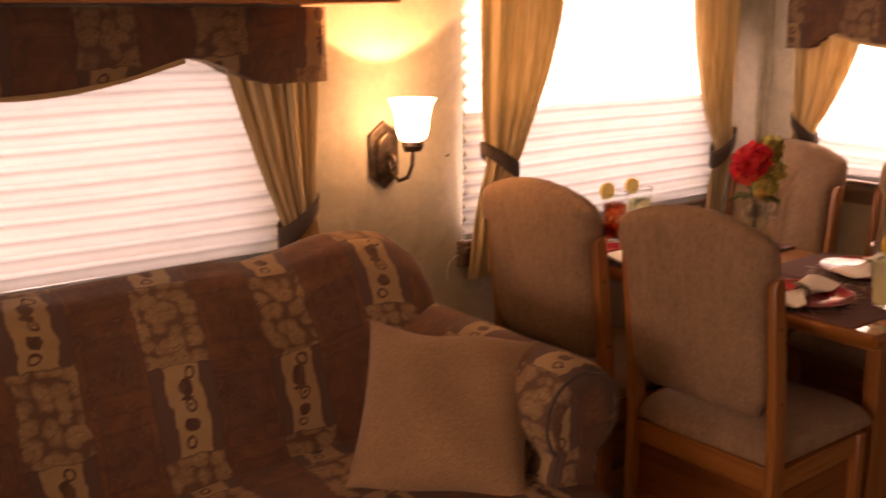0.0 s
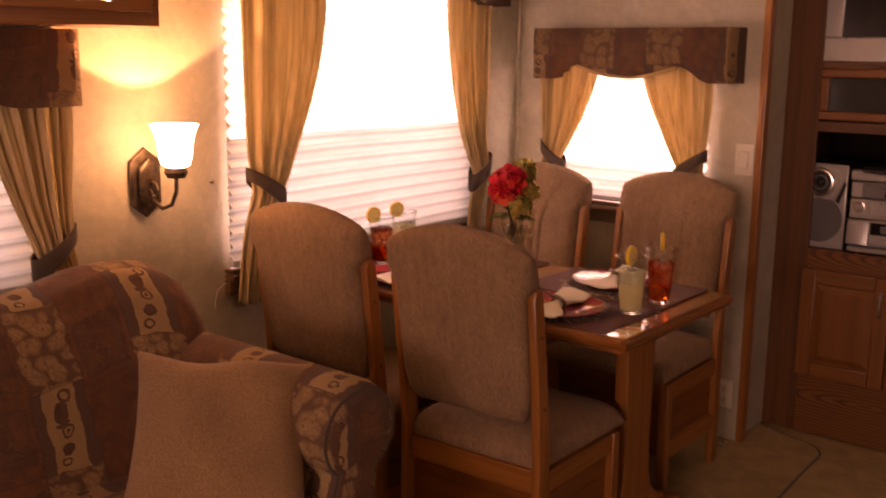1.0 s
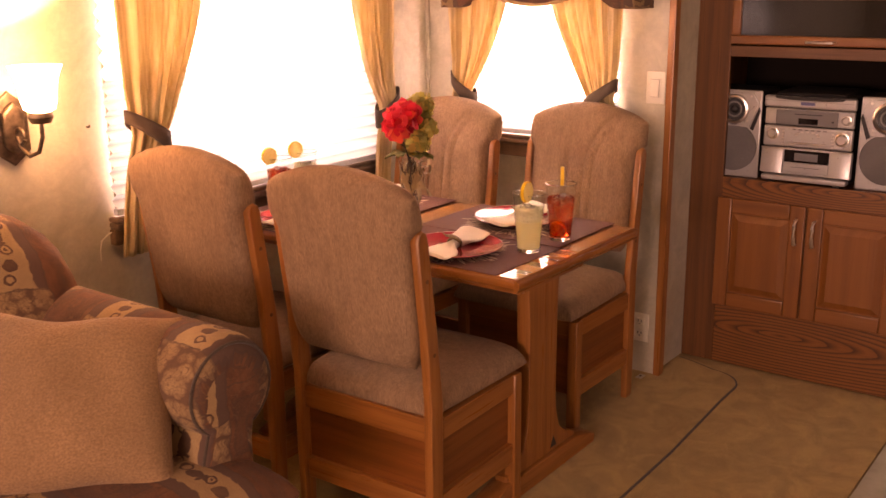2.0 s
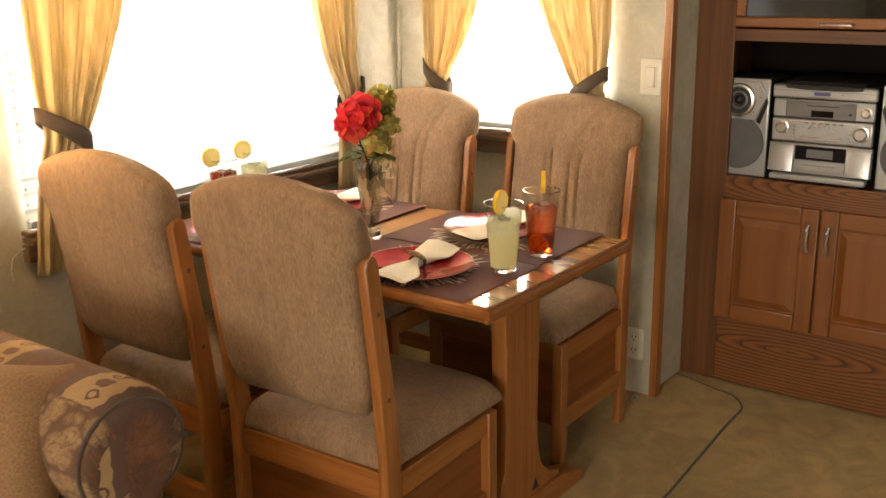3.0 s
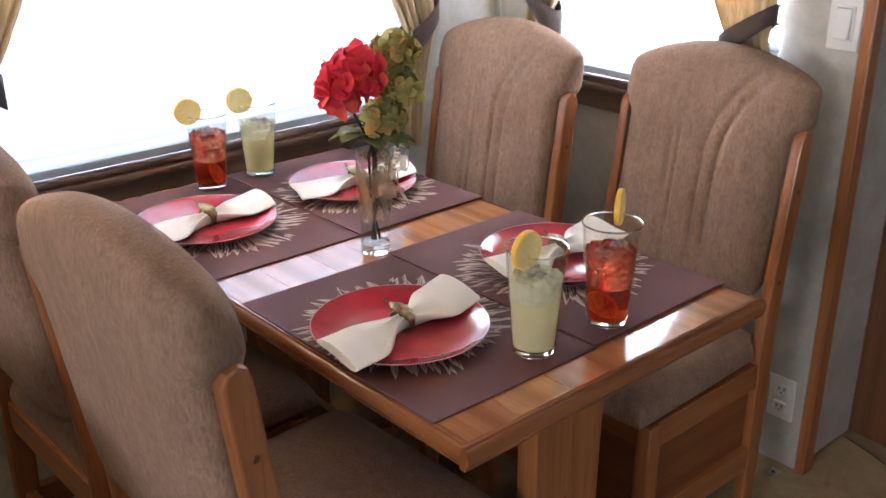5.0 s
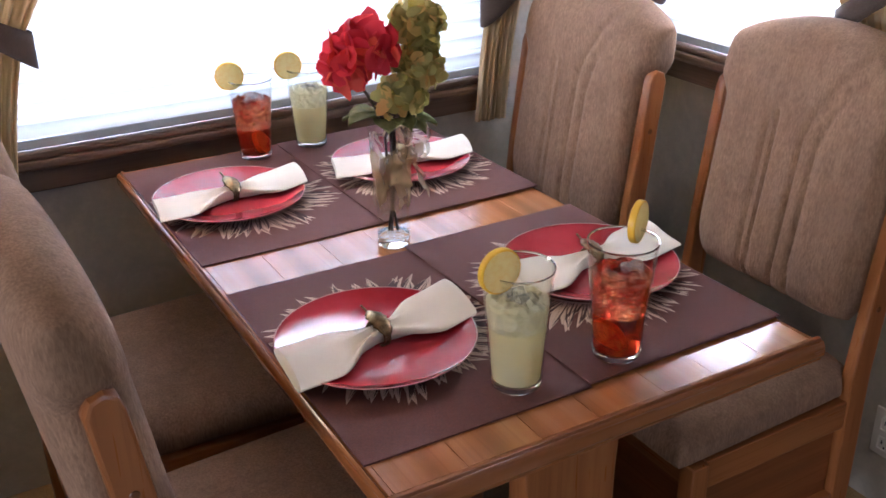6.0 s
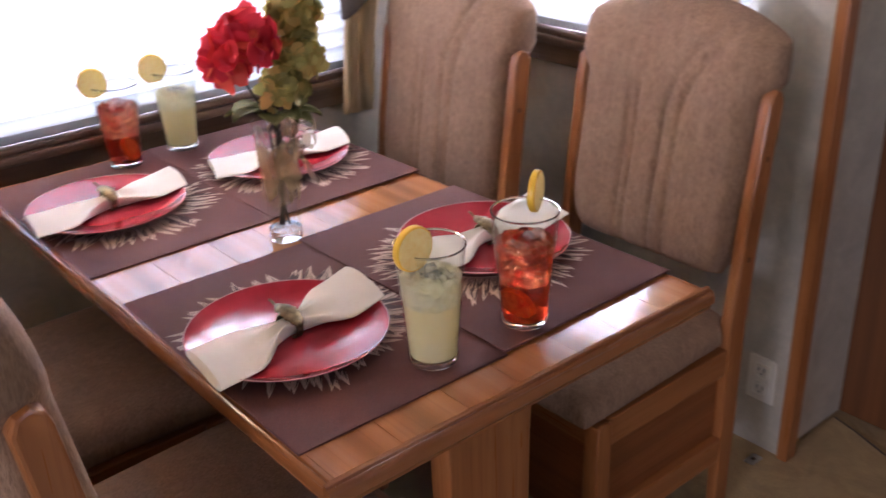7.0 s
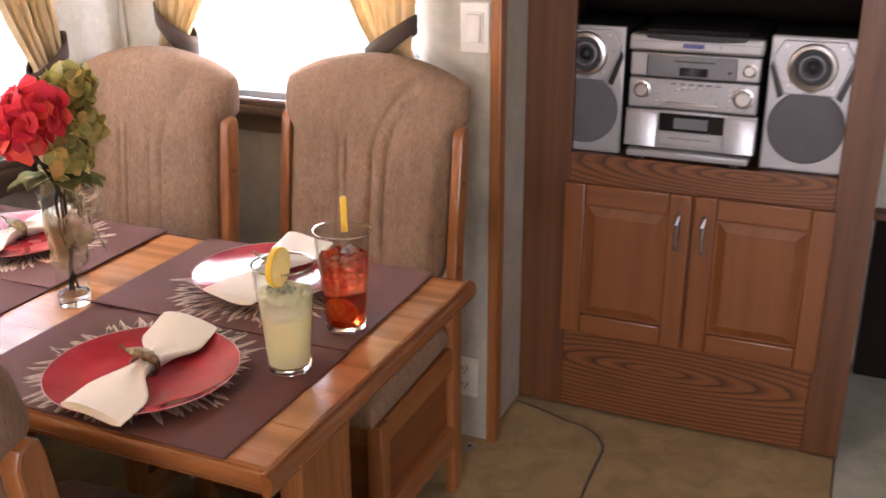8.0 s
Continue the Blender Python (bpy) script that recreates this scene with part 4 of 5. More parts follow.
def throw_pillow():
    ob = thing("throw_pillow", pose(2.575, 3.20, 0.645, 0, 0, -41) @ pose(0, 0, 0, -40, 5, 0), "square gold-tan throw pillow leaning on the sofa arm", "pillow")

    def at(s, t, side):
        pinch = 1.02 - 0.12 * (1 - (abs(s) ** 2)) * abs(t) ** 3
        pinch2 = 1.02 - 0.11 * (1 - (abs(t) ** 2)) * abs(s) ** 3
        h = 0.088 * swell(s, t, 2.6, 0.62)
        wrinkle = (0.004 * math.sin(7 * s + 3 * t) + 0.003 * math.sin(13 * t - 6 * s)) * swell(s, t, 3, 1)
        return (0.207 * s * pinch2 * (1 - 0.035 * s * s * t * t), -side * h + wrinkle, 0.207 * t * pinch * (1 - 0.035 * s * s * t * t) + 0.006 * math.sin(5 * s))
    part("cover", pad(start(), at, 30, 30), PILLOW, ob)
    return ob


throw_pillow()


# ---- dining table ----
TX0, TX1, TY0, TY1, TZ = 3.535, 4.228, 2.70, 3.925, 0.76


def dining_table():
    ob = thing("dining_table", Matrix.Identity(4), "golden oak pedestal dining table with a moulded edge", "table")
    top = part("tabletop", box(start(), TX0 + 0.0165, TX1 - 0.0165, TY0 + 0.0165, TY1 - 0.01, TZ - 0.030, TZ - 0.0062), OAK["y"], ob)
    edges = [TX0 + 0.0165, 3.648, 3.752, 3.838, 3.946, 4.031, 4.122, TX1 - 0.0165]
    for a, c in zip(edges, edges[1:]):
        part("board", box(start(), a + 0.0001, c - 0.0001, TY0 + 0.0165, TY1 - 0.01, TZ - 0.006, TZ, 0.0004, 1), TOP["y"], top)
    lip = [(0.0, -0.016), (0.0016, -0.010), (0.006, -0.0045), (0.011, -0.0028), (0.0135, -0.0042), (0.0155, -0.0006), (0.017, 0.0), (0.025, 0.0), (0.025, -0.034), (0.008, -0.034), (0.0065, -0.028), (0.0, -0.024)]
    part("edge_moulding", prism(start(), [(TY0 + 0.64 * a, TZ + c) for a, c in lip], "x", TX0, TX1), EDGE["x"], ob)
    part("edge_moulding", prism(start(), [(TX0 + 0.64 * a, TZ + c) for a, c in lip], "y", TY0 + 0.0165, TY1), EDGE["y"], ob)
    part("edge_moulding", prism(start(), [(TX1 - 0.64 * a, TZ + c) for a, c in lip], "y", TY0 + 0.0165, TY1), EDGE["y"], ob)
    for x in (3.70, 4.04):
        part("rail", box(start(), x, x + 0.024, TY0 + 0.10, TY1 - 0.06, TZ - 0.10, TZ - 0.0285, 0.004), OAK["y"], ob)
    part("cross_rail", box(start(), 3.7242, 4.0398, TY0 + 0.10, TY0 + 0.124, TZ - 0.10, TZ - 0.0285, 0.004), OAK["x"], ob)
    cx = 3.90
    for y in (2.84, 3.72):
        half = [(0.088, 0.66), (0.082, 0.55), (0.078, 0.30), (0.084, 0.20), (0.105, 0.14), (0.145, 0.105), (0.20, 0.085)]
        shape = [(cx + a, z) for a, z in half] + [(cx + 0.20, 0.068), (cx - 0.20, 0.068)] + [(cx - a, z) for a, z in reversed(half)]
        leg = part("pedestal", prism(start(), shape, "y", y, y + 0.045, 0.004), OAK["z"], ob)
        # Solid dark wedge stands in for the shade inside a cut-out.
        part("inlay", prism(start(), [(cx + 0.05, 0.082), (cx + 0.085, 0.082), (cx + 0.066, 0.118)], "y", y - 0.0012, y + 0.004), SLOT, leg, "small dark triangle in place of a cut-out", False)
        foot = [(cx - 0.32, 0.0), (cx + 0.32, 0.0), (cx + 0.325, 0.03), (cx + 0.27, 0.05), (cx + 0.2, 0.0675), (cx - 0.2, 0.0675), (cx - 0.27, 0.05), (cx - 0.325, 0.03)]
        part("foot", prism(start(), foot, "y", y - 0.012, y + 0.057, 0.005), OAK["x"], ob)
    part("stretcher", box(start(), cx - 0.012, cx + 0.012, 2.8855, 3.7195, 0.20, 0.29, 0.004), OAK["y"], ob)
    return ob


dining_table()


# ---- dining chairs ----
def dining_chair(boxed, label):
    """Faces +x, with the rear feet at x = 0."""
    ob = thing("dining_chair", Matrix.Identity(4), label, "chair", "chairs round the dining table")
    hw = 0.238
    for s in (-1, 1):
        side = [(0.0, 0.0), (0.042, 0.0), (0.050, 0.30), (0.052, 0.46), (0.030, 0.66), (-0.004, 0.905), (-0.010, 0.922), (-0.024, 0.930), (-0.040, 0.924), (-0.048, 0.905), (-0.018, 0.66), (-0.002, 0.46), (-0.003, 0.25)]
        y0, y1 = sorted((s * hw, s * (hw - 0.026)))
        post = part("rear_post", prism(start(), side, "y", y0, y1, 0.005), OAK["z"], ob)
        for z, x in ((0.80, -0.012), (0.60, 0.014)):
            peg = start()
            lathe(peg, [(0.0005, 0.0016), (0.005, 0.0014), (0.006, 0.0)], 12)
            bmesh.ops.transform(peg, matrix=pose(x, s * hw, z, -90 * s, 0, 0), verts=peg.verts)
            part("plug", peg, DARK["z"], post)
        fw = hw + 0.006
        y0, y1 = sorted((s * fw, s * (fw - 0.036)))
        part("front_leg", box(start(), 0.405, 0.443, y0, y1, 0.0, 0.4115, 0.004), OAK["z"], ob)
        y0, y1 = sorted((s * (hw - 0.002), s * (hw - 0.026)))
        part("side_rail", box(start(), 0.0515, 0.4045, y0, y1, 0.352, 0.412, 0.003), OAK["x"], ob)
        part("lower_rail", box(start(), 0.0455, 0.4045, y0, y1, 0.135, 0.195, 0.003), OAK["x"], ob)
        if boxed:
            y0, y1 = sorted((s * (hw - 0.019), s * (hw - 0.025)))
            part("side_panel", box(start(), 0.0515, 0.4045, y0, y1, 0.1955, 0.3515), PANEL["x"], ob)
    inner = hw - 0.0265
    part("rear_rail", box(start(), 0.012, 0.036, -inner, inner, 0.352, 0.42, 0.003), OAK["y"], ob)
    part("rear_lower_rail", box(start(), 0.012, 0.036, -inner, inner, 0.135, 0.195, 0.003), OAK["y"], ob)
    part("front_rail", box(start(), 0.406, 0.43, -inner + 0.004, inner - 0.004, 0.352, 0.412, 0.003), OAK["y"], ob)
    if boxed:
        part("rear_panel", box(start(), 0.029, 0.035, -inner, inner, 0.1955, 0.3515), PANEL["y"], ob)
        part("front_panel", box(start(), 0.412, 0.42, -inner + 0.004, inner - 0.004, 0.14, 0.3515), PANEL["y"], ob)
        part("bottom_panel", box(start(), 0.0365, 0.4115, -inner + 0.012, inner - 0.012, 0.14, 0.15), OAK["x"], ob)

    def seat(s, t, side):
        h = swell(s, t, 9, 0.4)
        z = 0.428 + (0.066 * h + 0.014 * (1 - s * s) * (1 - t * t) if side > 0 else -0.0155 * h)
        x = 0.247 + 0.229 * s
        y = (hw - 0.012 + 0.014 * (s + 1) / 2) * t
        if x < 0.06 and abs(y) > inner - 0.004:
            y = math.copysign(inner - 0.004, y)
        return (x, y, z)
    part("seat", pad(start(), seat, 30, 30), CHENILLE, ob, "tan chenille seat cushion")

    def stitch(y, z):
        """Depth of the sewn channels on the front of the back."""
        up = max(0.0, z - 0.84)
        bend = 2.6 * up ** 2
        d = 0.0
        for y0, top in ((-0.062, 0.90), (-0.045, 0.90), (0.022, 2), (0.060, 2)):
            yy = y0 + (bend if y0 > 0 else 0)
            if z < top:
                d += math.exp(-((y - yy) / 0.005) ** 2)
        return 0.0075 * d

    def rest(s, t, side):
        h = swell(s, t, 9, 0.42)
        zb, zt = 0.55, 1.012
        k = (t + 1) / 2
        z = zb + (zt - zb) * k + 0.062 * (1 - s * s) ** 0.9 * max(0, t) ** 1.5
        w = (inner - 0.002) if z < 0.90 else (inner - 0.002) + 0.024 * min(1, (z - 0.90) / 0.035)
        if t < -0.55:
            w -= 0.03 * ((-t - 0.55) / 0.45) ** 2
        y = w * s
        lean = 0.020 - 0.15 * max(0.0, z - 0.50)
        x = lean + (0.062 * h - stitch(y, z) * h if side > 0 else -0.046 * h)
        return (x, y, z)
    part("backrest", pad(start(), rest, 90, 56), CHENILLE, ob, "tan chenille back cushion with stitched channels")
    return ob


near = dining_chair(True, "oak dining chair with tan chenille upholstery and boxed-in seat")
far = dining_chair(False, "open-framed oak dining chair with tan chenille upholstery")
near.matrix_world = pose(3.298, 3.05, 0, 0, 0, 2)
far.matrix_world = pose(3.29, 3.622, 0, 0, 0, 1)
copy_thing(near, pose(4.65, 3.14, 0, 0, 0, 180))
copy_thing(far, pose(4.54, 3.69, 0, 0, 0, 180))


# ---- on the table ----
def placemat(x0, x1, y0, y1, z, turn, flower):
    cx, cy = (x0 + x1) / 2, (y0 + y1) / 2
    ob = thing("placemat", pose(cx, cy, z, 0, 0, turn), "dark brown woven placemat with a printed beige sunflower", "placemat", "placemats on the table")
    hx, hy = (x1 - x0) / 2, (y1 - y0) / 2
    part("cloth", box(start(), -hx, hx, -hy, hy, 0.0, 0.0028, 0.001), MAT_CLOTH, ob)
    petals, lines = start(), start()
    rnd = random.Random(int(1000 * x0 + 77 * y0))
    fx, fy = flower[0] - cx, flower[1] - cy
    n = 120
    for i in range(n):
        a = 2 * math.pi * (i + rnd.uniform(-0.3, 0.3)) / n
        r0, r1, w = 0.095, rnd.choice((0.148, 0.162, 0.176, 0.184)) + rnd.uniform(-0.008, 0.008), rnd.uniform(0.0052, 0.0085)
        bend = rnd.uniform(-0.026, 0.026)
        zz = 0.0030 + 0.00012 * (i % 4)

        def out(r, side):
            k = (r - r0) / (r1 - r0)
            q = side + bend * k * k
            x, y = fx + r * math.cos(a) - q * math.sin(a), fy + r * math.sin(a) + q * math.cos(a)
            return (min(max(x, -hx + 0.004), hx - 0.004), min(max(y, -hy + 0.004), hy - 0.004))
        ln = r1 - r0
        rim = [(r0, -w * 0.7), (r0 + 0.4 * ln, -w), (r0 + 0.65 * ln, -w * 0.85), (r0 + 0.85 * ln, -w * 0.45), (r1, 0), (r0 + 0.85 * ln, w * 0.45), (r0 + 0.65 * ln, w * 0.85), (r0 + 0.4 * ln, w), (r0, w * 0.7)]
        vs = [petals.verts.new((*out(r, q), zz)) for r, q in rim]
        petals.faces.new(vs)
        for q in (w * 0.95, w * 0.05):
            p = [out(r0 + 0.005, q - 0.0004), out(r0 + 0.005, q + 0.0004), out(r0 + 0.6 * ln, q * 0.92 + 0.0004), out(r1 - 0.01, q * 0.15)]
            lines.faces.new([lines.verts.new((*c, zz + 0.0004)) for c in p])
    part("sunflower_print", petals, PRINT, ob, "printed beige sunflower petals", False)
    part("print_outline", lines, PRINT_LINE, ob, "", False)


placemat(3.545, 3.874, 2.775, 3.272, TZ + 0.0003, -0.6, (3.712, 3.036))
placemat(3.868, 4.219, 2.778, 3.283, TZ + 0.0033, 0.5, (4.055, 3.035))
placemat(3.546, 3.885, 3.392, 3.902, TZ + 0.0003, 0.4, (3.705, 3.632))
placemat(3.882, 4.219, 3.392, 3.905, TZ + 0.0033, 0.6, (4.055, 3.63))

SETTINGS = [(3.678, 3.012, TZ + 0.0036, 10, 1), (4.075, 3.044, TZ + 0.0066, 2, 2), (3.682, 3.636, TZ + 0.0036, 8, 3), (4.046, 3.632, TZ + 0.0066, -3, 4)]


def dinner_plate():
    ob = thing("dinner_plate", Matrix.Identity(4), "glossy red stoneware dinner plate on a placemat", "plate", "red dinner plates")
    top = [(0.0005, 0.006), (0.06, 0.006), (0.09, 0.0075), (0.12, 0.0125), (0.138, 0.0185), (0.1405, 0.0195)]
    part("dish", lathe(start(), top + [(0.1415, 0.0185), (0.138, 0.0155), (0.115, 0.007), (0.085, 0.0), (0.0005, 0.0)], 64), PLATE, ob)
    part("rim", lathe(start(), [(0.1402, 0.0197), (0.1412, 0.0205), (0.1422, 0.0195), (0.1414, 0.0186)], 64), PLATE_RIM, ob, "pale worn rim")
    return ob


def napkin(seed):
    ob = thing("napkin", Matrix.Identity(4), "folded cream cotton napkin drawn through a brass ring", "napkin", "cream napkins")
    rnd = random.Random(seed)
    ph = rnd.uniform(0, 6)

    def fn(u, v):
        s = 2 * v - 1
        k = abs(s)
        w = 0.0125 + 0.042 * (min(1, k / 0.6) ** 2 * (3 - 2 * min(1, k / 0.6)))
        th = 0.0125 - 0.009 * min(1, k / 0.6)
        a = 2 * math.pi * u
        y = w * math.copysign(abs(math.cos(a)) ** 0.7, math.cos(a))
        z = th * math.copysign(abs(math.sin(a)) ** 0.8, math.sin(a))
        fold = 0.004 * math.sin(6.0 * y / w + ph) * math.exp(-((k - 0.22) / 0.22) ** 2) + 0.0035 * math.sin(2.4 * y / w + ph) * k
        skew = 0.010 * (y / w)
        x = 0.152 * s + skew + 0.006 * math.sin(a + ph) * (k > 0.95)
        lift = 0.010 * k ** 2
        yy = y + 0.004 * s * k
        return (x, yy, 0.0135 - 0.005 * min(1, k / 0.6) + z + fold + lift)
    b = start()
    g = sheet(b, fn, 36, 40, wrap=True)
    b.faces.new([r[0] for r in g]), b.faces.new([r[-1] for r in g])
    bmesh.ops.recalc_face_normals(b, faces=b.faces)
    part("cloth", b, NAPKIN, ob)
    return ob


def napkin_ring():
    ob = thing("napkin_ring", Matrix.Identity(4), "antique brass napkin ring with a leaf", "napkin ring", "brass napkin rings")
    b = start()
    for dx in (-0.004, 0.0, 0.004):
        pts = [(dx, 0.021 * math.cos(a), 0.013 + 0.0165 * math.sin(a)) for a in [2 * math.pi * i / 24 for i in range(25)]]
        tube(b, pts, 0.0022, 6)
    part("band", b, RING, ob)
    b = start()

    def leaf(u, v):
        s = 2 * v - 1
        w = 0.0135 * (1 - s * s) ** 0.6 * (1 + 0.12 * math.sin(16 * s)) + 0.0004
        q = 2 * u - 1
        return (0.002 + w * q, 0.002 + 0.025 * s, 0.031 + 0.004 * (1 - q * q) - 0.007 * s * s + 0.008 * s)
    sheet(b, leaf, 8, 18)
    solid(part("leaf", b, RING, ob, "small hammered leaf"), 0.002)
    tip = [(0.002, 0.025, 0.031), (0.001, 0.032, 0.037), (-0.003, 0.036, 0.043)]
    part("stem", tube(start(), tip, 0.0018, 6), RING, ob)
    return ob


plate0, ring0 = dinner_plate(), napkin_ring()
for i, (x, y, z, turn, seed) in enumerate(SETTINGS):
    cloth = napkin(seed)
    cloth.matrix_world = pose(x + 0.004, y, z + 0.0065, 0, 0, turn)
    if i == 0:
        plate0.matrix_world = pose(x, y, z)
        ring0.matrix_world = pose(x + 0.004, y, z + 0.0065, 0, 0, turn)
    else:
        copy_thing(plate0, pose(x, y, z, 0, 0, 40 * i))
        copy_thing(ring0, pose(x + 0.004, y, z + 0.0065, 0, 0, turn))


def lemon_slice(parent, m, r=0.0295):
    b = start()
    lathe(b, [(r - 0.0025, -0.0052), (r - 0.0005, -0.004), (r, 0.0), (r - 0.0005, 0.004), (r - 0.0025, 0.0052)], 36)
    bmesh.ops.transform(b, matrix=m, verts=b.verts)
    rind = part("lemon_slice", b, LEMON_RIND, parent, "yellow lemon slice")
    b = start()
    lathe(b, [(0.0004, -0.0046), (r - 0.0026, -0.005), (r - 0.0026, 0.0), (r - 0.0026, 0.005), (0.0004, 0.0046)], 36)
    bmesh.ops.transform(b, matrix=m, verts=b.verts)
    part("flesh", b, LEMON_FLESH, rind)


def tumbler(x, y, z, drink, name, label, slice_at, seed):
    ob = thing(name, pose(x, y, z), label, "drink", "tall iced drinks")
    h, r0, r1, wall = 0.170, 0.033, 0.0465, 0.0022

    def rad(q):
        return r0 + (r1 - r0) * (q / h)
    outer = [(0.0005, 0.0), (r0 - 0.003, 0.0), (r0, 0.003)] + [(rad(q), q) for q in (0.02, 0.06, 0.10, 0.14, h - 0.001)]
    lip = [(r1 - 0.0011, h)]
    inner = [(rad(q) - wall, q) for q in (h - 0.001, 0.14, 0.10, 0.06, 0.02, 0.013)] + [(0.0005, 0.012)]
    part("tumbler", lathe(start(), outer + lip + inner, 40), GLASS, ob, "clear tall tumbler")
    part("foot", lathe(start(), [(0.0005, 0.0004), (r0 - 0.0035, 0.0004), (r0 - 0.0005, 0.0034), (rad(0.0118) - 0.0005, 0.0114), (0.0005, 0.0118)], 40), BASE_GLASS, ob, "thick clear glass base")
    rim = [(r1 - 0.0018, h - 0.001), (r1 - 0.0008, h + 0.0008), (r1 + 0.0006, h + 0.0006), (r1 + 0.0006, h - 0.0012), (r1 - 0.0008, h - 0.0022), (r1 - 0.0018, h - 0.001)]
    part("lip", lathe(start(), rim, 48), BASE_GLASS, ob)
    top = 0.124
    mid = 0.09 if drink is LEMONADE else 0.068
    body = [(0.0005, 0.0125), (rad(0.013) - wall - 0.0004, 0.0132)] + [(rad(q) - wall - 0.0004, q) for q in (0.03, 0.06, mid)] + [(0.0005, mid)]
    wave = random.Random(seed + 40)
    icy_top = [(0.0005, mid + 0.0004)] + [(rad(q) - wall - 0.0004, q) for q in (mid + 0.0004, 0.10, 0.112, top)]
    icy_top += [(0.034, top + 0.004), (0.027, top - 0.002), (0.019, top + 0.005), (0.011, top - 0.001), (0.0005, top + 0.004)]
    bm2 = lathe(start(), icy_top, 40)
    for v in bm2.verts:
        if v.co.z > top - 0.003:
            v.co.z += wave.uniform(-0.003, 0.004)
    part("ice_layer", bm2, ICY_LEMON if drink is LEMONADE else ICY_TEA, ob, "crushed ice floating in the drink")
    part("liquid", lathe(start(), body, 40), drink, ob, "cloudy pale lemonade" if drink is LEMONADE else "red iced tea")
    rnd = random.Random(seed)
    for i in range(8):
        q = rnd.uniform(0.116, 0.129)
        a, rr = rnd.uniform(0, 6.28), rnd.uniform(0.004, rad(q) - 0.0165)
        e = rnd.uniform(0.007, 0.0105)
        b = start()
        box(b, -e, e, -e, e, -e * 0.8, e * 0.8, 0.003)
        bmesh.ops.transform(b, matrix=pose(rr * math.cos(a), rr * math.sin(a), q, rnd.uniform(0, 90), rnd.uniform(0, 90), rnd.uniform(0, 90)), verts=b.verts)
        part("ice_cube", b, ICE, ob)
    a = radians(slice_at[0])
    lemon_slice(ob, pose((r1 - 0.004) * math.cos(a), (r1 - 0.004) * math.sin(a), h + 0.011) @ pose(0, 0, 0, 90, 0, slice_at[1]))
    low = radians(slice_at[0] + 150)
    lemon_slice(ob, pose(0.010 * math.cos(low), 0.010 * math.sin(low), 0.034, 68, 12, slice_at[1] + 60), 0.0255)
    return ob


tumbler(3.79, 2.83, TZ + 0.0036, LEMONADE, "glass_of_lemonade", "tall glass of iced lemonade with a lemon slice", (203, 3), 1)
tumbler(3.946, 2.818, TZ + 0.0066, TEA, "glass_of_iced_tea", "tall glass of red iced tea with a lemon slice", (25, 30), 2)
tumbler(3.815, 3.852, TZ + 0.0036, TEA, "glass_of_iced_tea", "tall glass of red iced tea near the window", (182, -12), 3)
tumbler(3.945, 3.858, TZ + 0.0066, LEMONADE, "glass_of_lemonade", "tall glass of iced lemonade near the window", (182, -12), 4)


def blossom(bm, centre, r, n, size, seed, squash=0.85):
    """A round head of many small four-petalled florets."""
    rnd = random.Random(seed)
    c = Vector(centre)
    for i in range(n):
        k = (i + 0.5) / n
        phi, th = math.acos(1 - 1.75 * k), math.pi * (1 + 5 ** 0.5) * i
        d = Vector((math.sin(phi) * math.cos(th), math.sin(phi) * math.sin(th), math.cos(phi) * squash))
        p = c + d * r * rnd.uniform(0.82, 1.08)
        side = d.cross(Vector((0.2, 0.5, 0.8))).normalized()
        up = side.cross(d).normalized()
        spin = rnd.uniform(0, 1.6)
        for q in range(4):
            a = spin + q * math.pi / 2
            e = math.cos(a) * side + math.sin(a) * up
            f = math.cos(a + 1.57) * side + math.sin(a + 1.57) * up
            s = size * rnd.uniform(0.8, 1.2)
            lift = rnd.uniform(0.05, 0.45)
            hub = p + s * 0.5 * e + d * s * lift * 0.25
            ph = rnd.uniform(0, 6.3)
            ring = []
            for k2 in range(9):
                b2 = 2 * math.pi * k2 / 9
                rr = 0.56 + 0.06 * math.sin(3 * b2 + ph)
                ring.append(bm.verts.new(hub + s * (rr * math.cos(b2) * e + 0.92 * rr * math.sin(b2) * f) + d * s * (lift * (0.3 + 0.5 * math.cos(b2)) + 0.10 * math.sin(2 * b2 + ph))))
            mid = bm.verts.new(hub)
            for k2 in range(9):
                bm.faces.new((mid, ring[k2], ring[(k2 + 1) % 9]))


